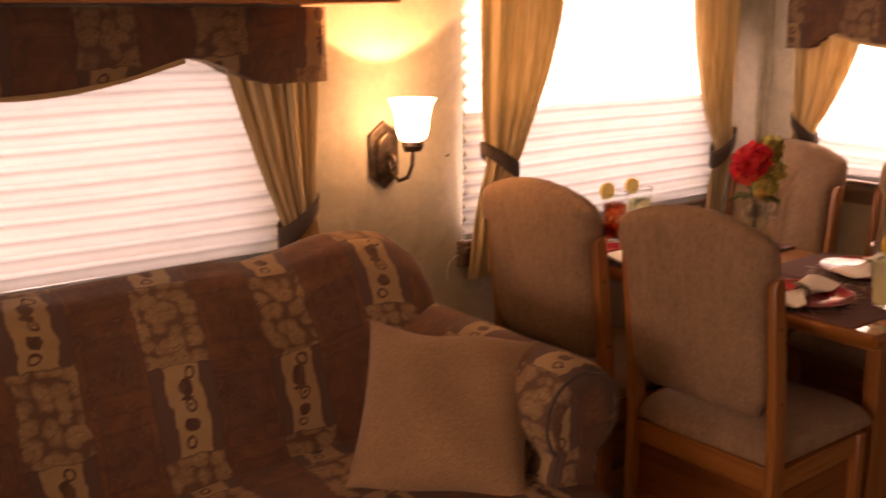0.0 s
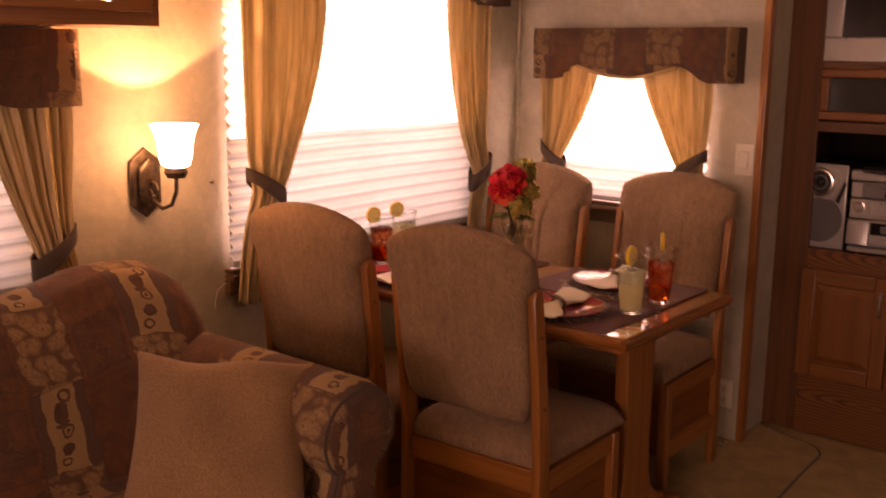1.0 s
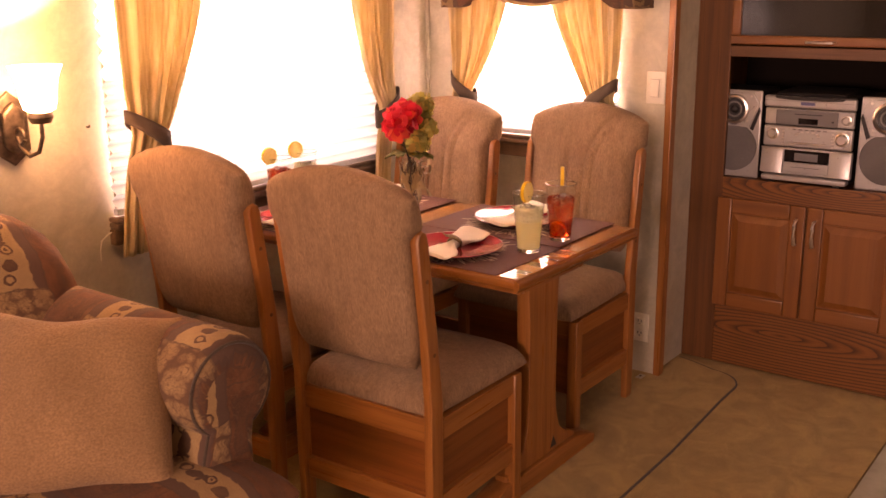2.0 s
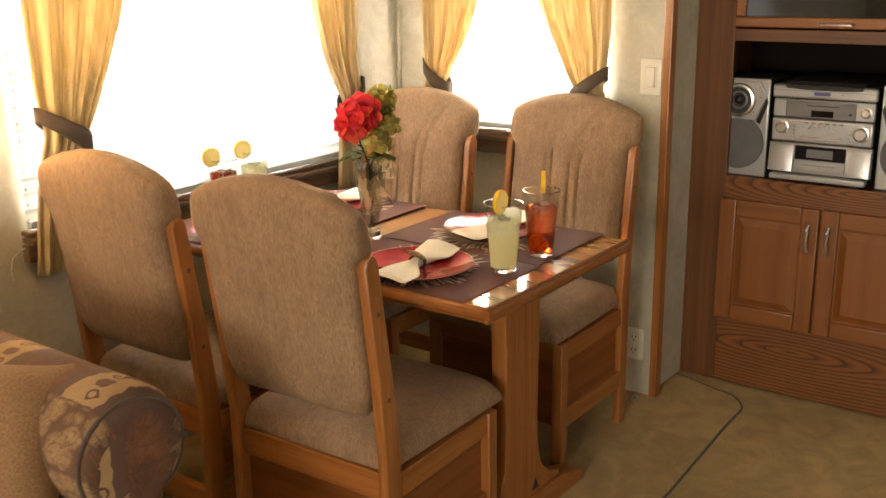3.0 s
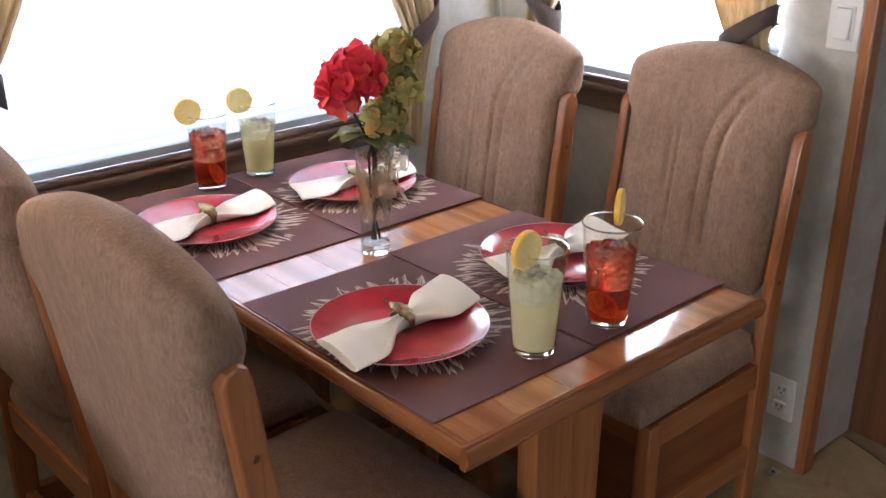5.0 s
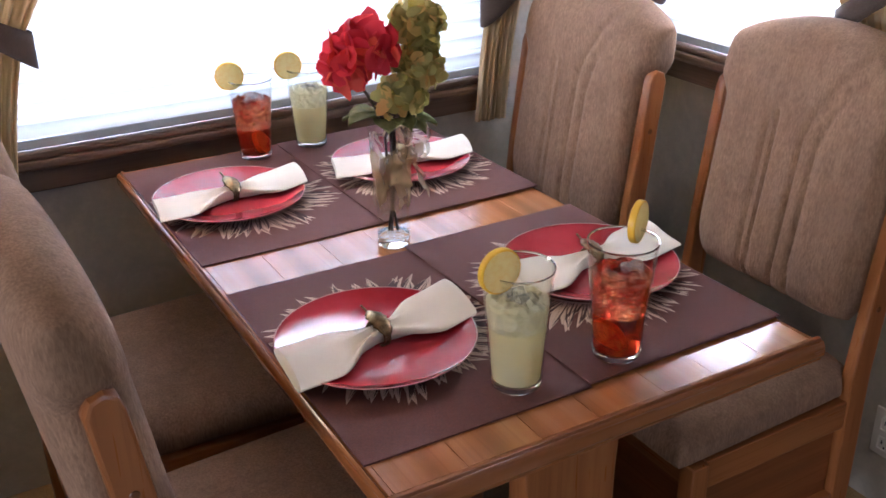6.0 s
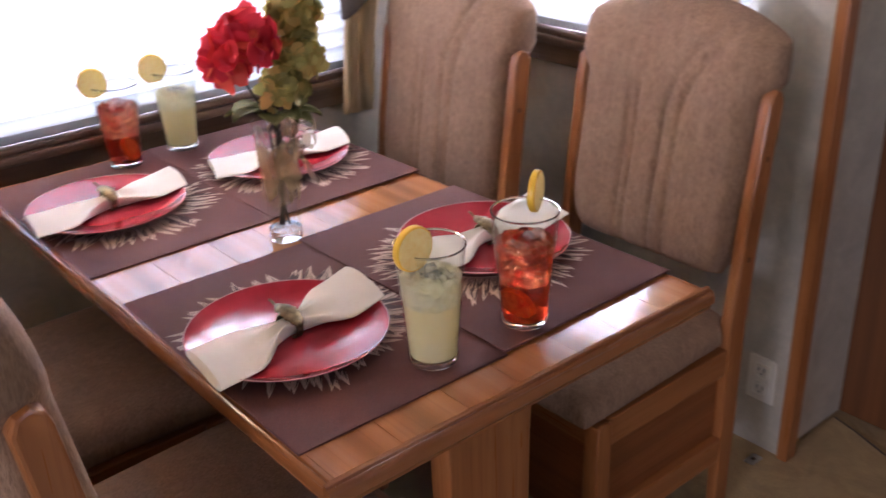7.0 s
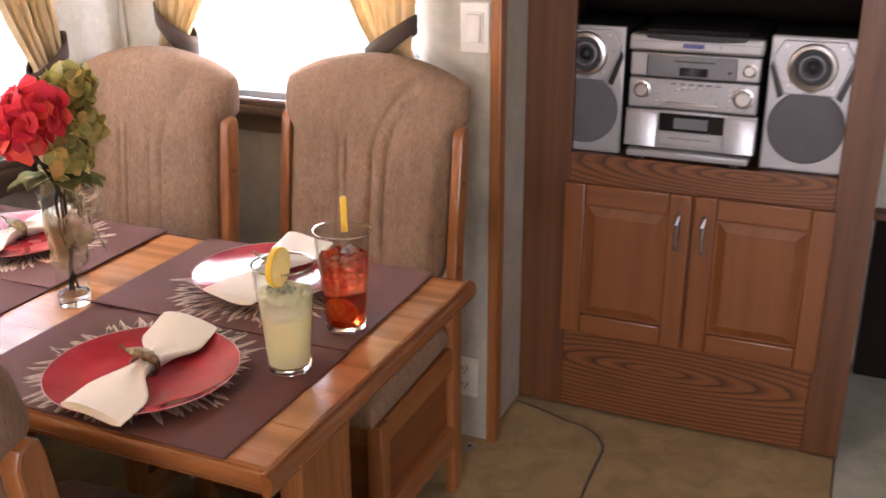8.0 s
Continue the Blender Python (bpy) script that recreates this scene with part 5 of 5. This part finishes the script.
def vase():
    x, y = 3.862, 3.312
    ob = thing("flower_vase", pose(x, y, TZ), "slim clear glass vase with silk hydrangeas and organza ribbon", "vase")
    outer = [(0.0005, 0.0), (0.0265, 0.0), (0.0285, 0.003), (0.028, 0.05), (0.028, 0.10), (0.0295, 0.15), (0.034, 0.19), (0.038, 0.208)]
    inner = [(0.0365, 0.208), (0.032, 0.19), (0.027, 0.15), (0.0255, 0.10), (0.0255, 0.03), (0.0005, 0.022)]
    part("glass", lathe(start(), outer + inner, 40), GLASS, ob, "clear glass cylinder with a thick base")
    part("foot", lathe(start(), [(0.0005, 0.0006), (0.0258, 0.0006), (0.0276, 0.0034), (0.0272, 0.0205), (0.0005, 0.0214)], 40), BASE_GLASS, ob, "thick clear glass base")
    for k, (dx, dy, hx, hy, hz) in enumerate(((0.008, 0.0, -0.065, -0.01, 0.31), (-0.006, 0.006, 0.05, 0.0, 0.34), (0.0, -0.008, 0.06, 0.01, 0.25), (0.004, 0.004, -0.02, 0.02, 0.26))):
        pts = [(-dx, -dy, 0.026), (dx * 0.4, dy, 0.10), (dx, dy, 0.19), (dx + (hx - dx) * 0.5, dy + (hy - dy) * 0.5, 0.25), (hx, hy, hz)]
        part("stem", tube(start(), pts, 0.0025, 6), STEM, ob)
    b = start()
    blossom(b, (-0.048, -0.012, 0.347), 0.036, 19, 0.035, 5, 0.68)
    blossom(b, (-0.078, -0.008, 0.322), 0.024, 11, 0.033, 6)
    part("red_bloom", b, RED_PETAL, ob, "red silk hydrangea head")
    b = start()
    blossom(b, (0.054, 0.0, 0.372), 0.034, 20, 0.025, 8)
    blossom(b, (0.048, -0.014, 0.305), 0.034, 20, 0.024, 9)
    blossom(b, (0.012, -0.02, 0.265), 0.034, 18, 0.021, 10)
    part("green_bloom", b, GREEN_PETAL, ob, "olive and gold silk hydrangea heads")
    rnd = random.Random(12)
    for k in range(11):
        a = k * 2.4
        ln, w = rnd.uniform(0.045, 0.065), rnd.uniform(0.019, 0.026)
        base = Vector((0.012 * math.cos(a), 0.012 * math.sin(a), 0.215 + 0.004 * (k % 5)))

        def leaf(u, v):
            q, s = 2 * u - 1, v
            wid = w * math.sin(math.pi * min(1, s * 0.95 + 0.04)) ** 0.8
            r = 0.01 + ln * s
            return base + Vector((r * math.cos(a) - wid * q * math.sin(a), r * math.sin(a) + wid * q * math.cos(a), 0.03 * s - 0.035 * s * s + 0.006 * abs(q)))
        b = start()
        sheet(b, leaf, 4, 8)
        solid(part("leaf", b, LEAF, ob), 0.0008)

    def wrap(u, v):
        a = 2 * math.pi * u
        r = 0.0305 + 0.0015 * math.sin(7 * a + 8 * v) + 0.0014 * math.sin(3 * a - 11 * v) + 0.005 * v * v
        return (r * math.cos(a), r * math.sin(a), 0.082 + 0.105 * v + 0.012 * math.sin(a + 0.6) + 0.006 * math.sin(3 * a) + 0.004 * math.sin(8 * a + 5 * v))
    b = start()
    sheet(b, wrap, 72, 18, wrap=True)
    part("ribbon", b, RIBBON, ob, "crumpled sheer gold organza ribbon")
    for k in range(5):
        a0 = -1.25 + 0.45 * k

        def loop(u, v):
            t = 2 * math.pi * u
            c = Vector((0.035 * math.cos(a0), 0.035 * math.sin(a0), 0.172 + 0.006 * (k % 3)))
            out_ = Vector((math.cos(a0), math.sin(a0), 0.45 - 0.5 * (k % 2)))
            return c + out_ * 0.015 * (1 - math.cos(t)) + Vector((0, 0, 0.014 * math.sin(t) + 0.004 * math.sin(3 * t))) + Vector((-math.sin(a0), math.cos(a0), 0)) * 0.022 * (v - 0.5)
        b = start()
        sheet(b, loop, 24, 4, wrap=True)
        part("bow_loop", b, RIBBON, ob)
    for a0, drop, reach in ((-0.55, 0.085, 0.026), (-0.05, 0.062, 0.02), (-1.7, 0.05, 0.012)):
        def tail(u, v):
            r = 0.035 + reach * v + 0.004 * math.sin(9 * v)
            q = (0.008 + 0.012 * v) * (2 * u - 1)
            return Vector((r * math.cos(a0) - q * math.sin(a0), r * math.sin(a0) + q * math.cos(a0), 0.172 - drop * v + 0.004 * math.sin(5 * u + 7 * v)))
        b = start()
        sheet(b, tail, 6, 16)
        part("ribbon_tail", b, RIBBON, ob)
    return ob


vase()


# ---- tall cabinet with the stereo ----
CY0, CY1 = 2.03, 2.925


def entertainment_cabinet():
    ob = thing("entertainment_cabinet", Matrix.Identity(4), "tall brown oak entertainment cabinet with doors and open bays", "cabinet")
    f, d = CAB, CAB + 0.52
    a0, a1 = CY0 + 0.092, CY1 - 0.132
    bars = [
        ("stile", DARK["z"], (a1, CY1, 0.0, CEIL)), ("stile", DARK["z"], (CY0, a0, 0.0, CEIL)),
        ("toe_board", TOE_OAK, (a0 + 0.0005, a1 - 0.0005, 0.0, 0.262)), ("rail", RAIL_OAK, (a0 + 0.0005, a1 - 0.0005, 0.66, 0.762)),
        ("mullion", DARK["z"], (2.436, 2.482, 0.2625, 0.6595)),
        ("shelf_edge", DARK["y"], (a0 + 0.0005, a1 - 0.0005, 1.222, 1.262)), ("rail", DARK["y"], (a0 + 0.0005, a1 - 0.0005, 1.462, 1.488)),
        ("rail", DARK["y"], (a0 + 0.0005, a1 - 0.0005, 1.98, CEIL))]
    for nm, oak, (y0, y1, z0, z1) in bars:
        part(nm, box(start(), f, f + 0.02, y0, y1, z0, z1, 0.0015), oak, ob)
    part("side", box(start(), f + 0.0202, d, CY0, CY0 + 0.016, 0.0, CEIL), DARK["z"], ob)
    part("side", box(start(), f + 0.0202, d, CY1 - 0.016, CY1 - 0.001, 0.0, CEIL), DARK["z"], ob)
    part("back", box(start(), d - 0.012, d, CY0 + 0.0162, CY1 - 0.0162, 0.0, CEIL), NEAR_BLACK, ob, "cabinet back in near-black for the bay's shade")
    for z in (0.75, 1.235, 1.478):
        part("shelf", box(start(), f + 0.0202, d - 0.0125, CY0 + 0.0162, CY1 - 0.0162, z - 0.012, z + 0.010), NEAR_BLACK if z > 1 else DARK["y"], ob)

    def door(y0, y1, z0, z1, hinge):
        w = 0.058
        lead = part("door", box(start(), f - 0.019, f - 0.001, y0, y0 + w, z0, z1, 0.005), DOOR["z"], ob, "raised-panel oak door")
        part("door_stile", box(start(), f - 0.019, f - 0.001, y1 - w, y1, z0, z1, 0.005), DOOR["z"], lead)
        part("door_rail", box(start(), f - 0.019, f - 0.001, y0 + w + 0.0003, y1 - w - 0.0003, z1 - w, z1, 0.005), DOOR["y"], lead)
        part("door_rail", box(start(), f - 0.019, f - 0.001, y0 + w + 0.0003, y1 - w - 0.0003, z0, z0 + w, 0.005), DOOR["y"], lead)
        b = start()
        a0, a1, b0, b1 = y0 + w, y1 - w, z0 + w, z1 - w
        g = 0.030
        lo = [b.verts.new((f - 0.007, p, q)) for p, q in ((a0, b0), (a1, b0), (a1, b1), (a0, b1))]
        mid = [b.verts.new((f - 0.007, p, q)) for p, q in ((a0 + 0.006, b0 + 0.006), (a1 - 0.006, b0 + 0.006), (a1 - 0.006, b1 - 0.006), (a0 + 0.006, b1 - 0.006))]
        hi = [b.verts.new((f - 0.0175, p, q)) for p, q in ((a0 + g, b0 + g), (a1 - g, b0 + g), (a1 - g, b1 - g), (a0 + g, b1 - g))]
        for r0, r1 in ((lo, mid), (mid, hi)):
            for i in range(4):
                j = (i + 1) % 4
                b.faces.new((r0[i], r0[j], r1[j], r1[i]))
        b.faces.new(hi)
        bmesh.ops.recalc_face_normals(b, faces=b.faces)
        part("raised_panel", b, DOOR["z"], lead, "", False)
        hy = y1 - 0.03 if hinge == "low" else y0 + 0.03
        hz = 0.585
        pts = [(f - 0.02, hy, hz + 0.048), (f - 0.036, hy, hz + 0.046), (f - 0.044, hy, hz + 0.025), (f - 0.046, hy, hz), (f - 0.044, hy, hz - 0.025), (f - 0.036, hy, hz - 0.046), (f - 0.02, hy, hz - 0.048)]
        part("handle", tube(start(), pts, [0.005, 0.006, 0.007, 0.0045, 0.007, 0.006, 0.005], 8), NICKEL, lead, "brushed nickel bow handle")
    door(2.462, 2.802, 0.246, 0.684, "high")
    door(2.112, 2.456, 0.246, 0.684, "low")
    # flip-up door with a dark glass
    z0, z1, y0, y1 = 1.268, 1.462, 2.115, 2.79
    lead = part("flip_door", box(start(), f - 0.02, f - 0.001, y0, y1, z0, z0 + 0.034, 0.006), DOOR["y"], ob, "framed flip-up door")
    part("door_rail", box(start(), f - 0.02, f - 0.001, y0, y1, z1 - 0.034, z1, 0.006), DOOR["y"], lead)
    part("door_stile", box(start(), f - 0.02, f - 0.001, y0, y0 + 0.036, z0 + 0.0343, z1 - 0.0343, 0.006), DOOR["z"], lead)
    part("door_stile", box(start(), f - 0.02, f - 0.001, y1 - 0.036, y1, z0 + 0.0343, z1 - 0.0343, 0.006), DOOR["z"], lead)
    part("door_glass", box(start(), f - 0.012, f - 0.006, y0 + 0.0362, y1 - 0.0362, z0 + 0.0343, z1 - 0.0343), SCREEN, lead, "dark smoked glass", False)
    cy = 2.46
    pts = [(f - 0.02, cy - 0.05, z0 + 0.014), (f - 0.036, cy - 0.046, z0 + 0.014), (f - 0.042, cy, z0 + 0.014), (f - 0.036, cy + 0.046, z0 + 0.014), (f - 0.02, cy + 0.05, z0 + 0.014)]
    part("handle", tube(start(), pts, 0.005, 8), NICKEL, lead)
    return ob


entertainment_cabinet()


def television():
    ob = thing("television", Matrix.Identity(4), "silver-framed television in the upper cabinet bay", "television")
    f = CAB + 0.004
    y0, y1, z0, z1 = 2.115, 2.80, 1.4885, 1.95
    part("housing", box(start(), f + 0.03, f + 0.36, y0 + 0.03, y1 - 0.03, z0, z1, 0.02), BLACK, ob)
    for nm, p in (("bezel", (y0, y1, z0, z0 + 0.09)), ("bezel", (y0, y1, z1 - 0.05, z1)), ("bezel", (y0, y0 + 0.07, z0 + 0.0903, z1 - 0.0503)), ("bezel", (y1 - 0.07, y1, z0 + 0.0903, z1 - 0.0503))):
        part(nm, box(start(), f, f + 0.0298, *p, 0.004), SILVER, ob)
    part("screen", box(start(), f + 0.008, f + 0.02, y0 + 0.0702, y1 - 0.0702, z0 + 0.0905, z1 - 0.0505), SCREEN, ob, "dark switched-off screen", False)



television()


def low_cabinet():
    ob = thing("low_cabinet", Matrix.Identity(4), "dark brown low cabinet beyond the tall one", "cabinet")
    part("front", box(start(), 5.70, 5.72, 0.9, 2.01, -0.01, 0.50, 0.004), NEAR_BLACK, ob)
    part("top", box(start(), 5.69, 5.749, 0.9, 2.02, 0.5003, 0.525, 0.005), DARK["y"], ob)


low_cabinet()


def disc(bm, r, depth, m, n=36, prof=None):
    b2 = prof or [(0.0005, depth), (r * 0.9, depth), (r, depth * 0.6), (r, 0.0)]
    made = set(bm.verts)
    lathe(bm, b2, n)
    bmesh.ops.transform(bm, matrix=m, verts=[v for v in bm.verts if v not in made])
    return bm


def loudspeaker(y0, y1, label, twist):
    """A speaker box whose front faces -x."""
    z0, z1, f = 0.762, 1.096, CAB + 0.03
    cy, w = (y0 + y1) / 2, (y1 - y0) / 2
    ob = thing("loudspeaker", pose(f, cy, z0, 0, 0, twist), label, "loudspeaker", "stereo loudspeakers")
    h = z1 - z0
    part("cabinet", box(start(), 0.012, 0.20, -w, w, 0.0, h, 0.006), CARCASS, ob, "black vinyl speaker box")
    part("fascia", box(start(), 0.0, 0.0118, -w, w, 0.0, h, 0.006), SILVER, ob, "silver front panel")
    face = pose(0, 0, 0, 0, -90, 0)
    part("woofer_grille", disc(start(), w * 0.90, 0.010, pose(-0.0005, 0, 0.115) @ face), CLOTH_GREY, ob, "round grey woofer grille")
    hexa = [(-0.060, 0.195), (0.060, 0.195), (0.092, 0.285), (0.070, 0.325), (-0.070, 0.325), (-0.092, 0.285)]
    k = w / 0.1
    part("tweeter_plate", prism(start(), [(a * k, c) for a, c in hexa], "x", -0.010, -0.0004, 0.003), SILVER, ob)
    c = pose(-0.0105, 0, 0.262) @ face
    part("tweeter_ring", disc(start(), 0.055, 0.008, c, 36, [(0.042, 0.004), (0.046, 0.009), (0.054, 0.007), (0.058, 0.0)]), NICKEL, ob)
    part("cone", disc(start(), 0.042, 0.004, c, 36, [(0.016, 0.0008), (0.040, 0.0045), (0.042, 0.004)]), CONE, ob)
    part("dust_cap", disc(start(), 0.016, 0.01, c, 24, [(0.0004, 0.013), (0.008, 0.0112), (0.014, 0.006), (0.0165, 0.001)]), BLACK, ob)
    part("surround", disc(start(), 0.03, 0.006, c, 36, [(0.024, 0.0022), (0.026, 0.0048), (0.029, 0.0048), (0.031, 0.0034)]), SILVER_DARK, ob)
    for s in (-1, 1):
        pts = [(s * 0.060 * k, 0.190), (s * 0.073 * k, 0.182), (s * 0.0975 * k, 0.258), (s * 0.0915 * k, 0.274)]
        part("port", prism(start(), pts, "x", -0.0035, -0.0003), BLACK, ob, "", False)
    for dy, dz in ((-0.062, 0.312), (0.062, 0.312), (-0.05, 0.218), (0.05, 0.218)):
        part("bolt", disc(start(), 0.0045, 0.003, pose(-0.0101, dy * k, dz) @ face, 12), NICKEL, ob)
    part("badge", box(start(), -0.0108, -0.0101, -0.014, 0.014, 0.2, 0.2035), SILVER_DARK, ob, "", False)
    return ob


loudspeaker(2.67, 2.872, "silver loudspeaker with a round grey grille, partly behind the cabinet stile", 0)
loudspeaker(2.112, 2.314, "silver loudspeaker with a round grey grille beside the stereo", 0)


def stereo():
    y0, y1, z0, z1 = 2.326, 2.656, 0.762, 1.092
    f = CAB + 0.02
    cy, w, h = (y0 + y1) / 2, (y1 - y0) / 2, z1 - z0
    ob = thing("stereo", pose(f, cy, z0), "silver compact stereo system with dark display and knobs", "stereo")
    part("chassis", box(start(), 0.02, 0.30, -w + 0.006, w - 0.006, 0.012, h - 0.004, 0.006), CARCASS, ob)
    deck = part("tape_deck", box(start(), 0.0, 0.0198, -w, w, 0.030, 0.132, 0.006), SILVER, ob)
    part("deck_window", box(start(), -0.003, -0.0003, -0.085, 0.078, 0.078, 0.124, 0.002), SCREEN, deck, "dark cassette window", False)
    part("deck_door", box(start(), -0.006, -0.0003, -0.085, 0.078, 0.042, 0.076, 0.003), SILVER, deck)
    part("deck_label", box(start(), -0.0066, -0.0061, -0.055, 0.050, 0.060, 0.0625), SILVER_DARK, deck, "", False)
    for a, c in ((-w + 0.001, -0.0885), (0.0815, w - 0.001)):
        slope = [(-0.013, 0.036), (-0.004, 0.118), (-0.0005, 0.126), (-0.0005, 0.036)]
        part("wing", prism(start(), slope, "y", a, c, 0.003), SILVER, deck)
        part("wing_step", box(start(), -0.010, -0.0005, a, c, 0.1275, 0.1312, 0.001), NICKEL, deck)
    part("deck_reels", box(start(), -0.0036, -0.0031, -0.045, 0.04, 0.086, 0.114), SILVER_DARK, deck, "", False)
    tuner = part("amplifier", box(start(), -0.004, 0.0198, -w + 0.004, w - 0.004, 0.135, 0.212, 0.006), SILVER, ob)
    part("button_bar", box(start(), -0.012, -0.0043, -0.068, 0.062, 0.148, 0.155, 0.002), NICKEL, tuner)
    for i in range(7):
        a = radians(180 * i / 6)
        part("button", box(start(), -0.008, -0.0043, 0.04 * math.cos(a) - 0.008, 0.04 * math.cos(a) + 0.004, 0.178 + 0.014 * math.sin(a), 0.184 + 0.014 * math.sin(a), 0.001), NICKEL, tuner)
    for i in range(5):
        part("button", box(start(), -0.007, -0.0043, -0.098, -0.088, 0.142 + 0.012 * i, 0.148 + 0.012 * i, 0.001), NICKEL, tuner)
        part("button", box(start(), -0.007, -0.0043, 0.082, 0.092, 0.142 + 0.012 * i, 0.148 + 0.012 * i, 0.001), NICKEL, tuner)
    face = pose(0, 0, 0, 0, -90, 0)
    knob = [(0.0005, 0.018), (0.014, 0.018), (0.017, 0.015), (0.018, 0.004), (0.022, 0.003), (0.023, 0.0)]
    part("knob", disc(start(), 0.02, 0.018, pose(-0.0043, 0.126, 0.182) @ face, 28, knob), NICKEL, tuner)
    part("knob", disc(start(), 0.02, 0.018, pose(-0.0043, -0.126, 0.176) @ face, 28, [(1.15 * a, c) for a, c in knob]), NICKEL, tuner)
    disp = part("disc_player", box(start(), 0.0, 0.0198, -w + 0.004, w - 0.004, 0.215, 0.276, 0.005), SILVER, ob)
    part("display_panel", box(start(), -0.004, -0.0003, -0.105, 0.118, 0.216, 0.272, 0.003), SILVER_DARK, disp, "grey tinted display panel")
    part("display", box(start(), -0.005, -0.0043, -0.035, 0.035, 0.222, 0.243), SCREEN, disp, "", False)
    part("disc_slot", box(start(), -0.005, -0.0043, -0.05, 0.05, 0.256, 0.2595), BLACK, disp, "", False)
    part("knob", disc(start(), 0.015, 0.014, pose(-0.0004, -0.135, 0.245) @ face, 24, [(0.8 * a, 0.8 * c) for a, c in knob]), NICKEL, disp)
    lid = part("lid", box(start(), -0.008, 0.0198, -w, w, 0.2795, 0.322, 0.008), SILVER, ob)
    part("badge", box(start(), -0.0095, -0.0083, -0.022, 0.030, 0.292, 0.303), LOGO, lid, "small blue badge", False)
    part("top_panel", box(start(), 0.004, 0.26, -0.125, 0.125, 0.3222, 0.336, 0.004), CARCASS, lid, "raised black top panel")
    bow = [(-0.128, 0.3218), (-0.118, 0.3125), (-0.06, 0.3085), (0.06, 0.3085), (0.118, 0.3125), (0.128, 0.3218)]
    part("lid_inset", prism(start(), bow, "x", -0.0092, -0.0081), BLACK, lid, "glossy black inset", False)
    part("seam", box(start(), -0.0086, -0.0081, -w + 0.006, w - 0.006, 0.3045, 0.3058), SILVER_DARK, lid, "", False)
    for i in range(6):
        part("button", box(start(), -0.0062, -0.0043, -0.07 + 0.022 * i, -0.056 + 0.022 * i, 0.199, 0.2035, 0.001), SILVER_DARK, tuner)
    part("sensor", disc(start(), 0.004, 0.002, pose(-0.0041, -0.088, 0.236) @ face, 12), BLACK, disp)
    part("base", box(start(), -0.022, 0.0198, -w + 0.01, w - 0.01, 0.008, 0.028, 0.006), SILVER, ob)
    for s in (-1, 1):
        part("foot", box(start(), -0.016, 0.006, s * 0.12 - 0.012, s * 0.12 + 0.012, 0.0, 0.0078, 0.002), BLACK, ob)


stereo()
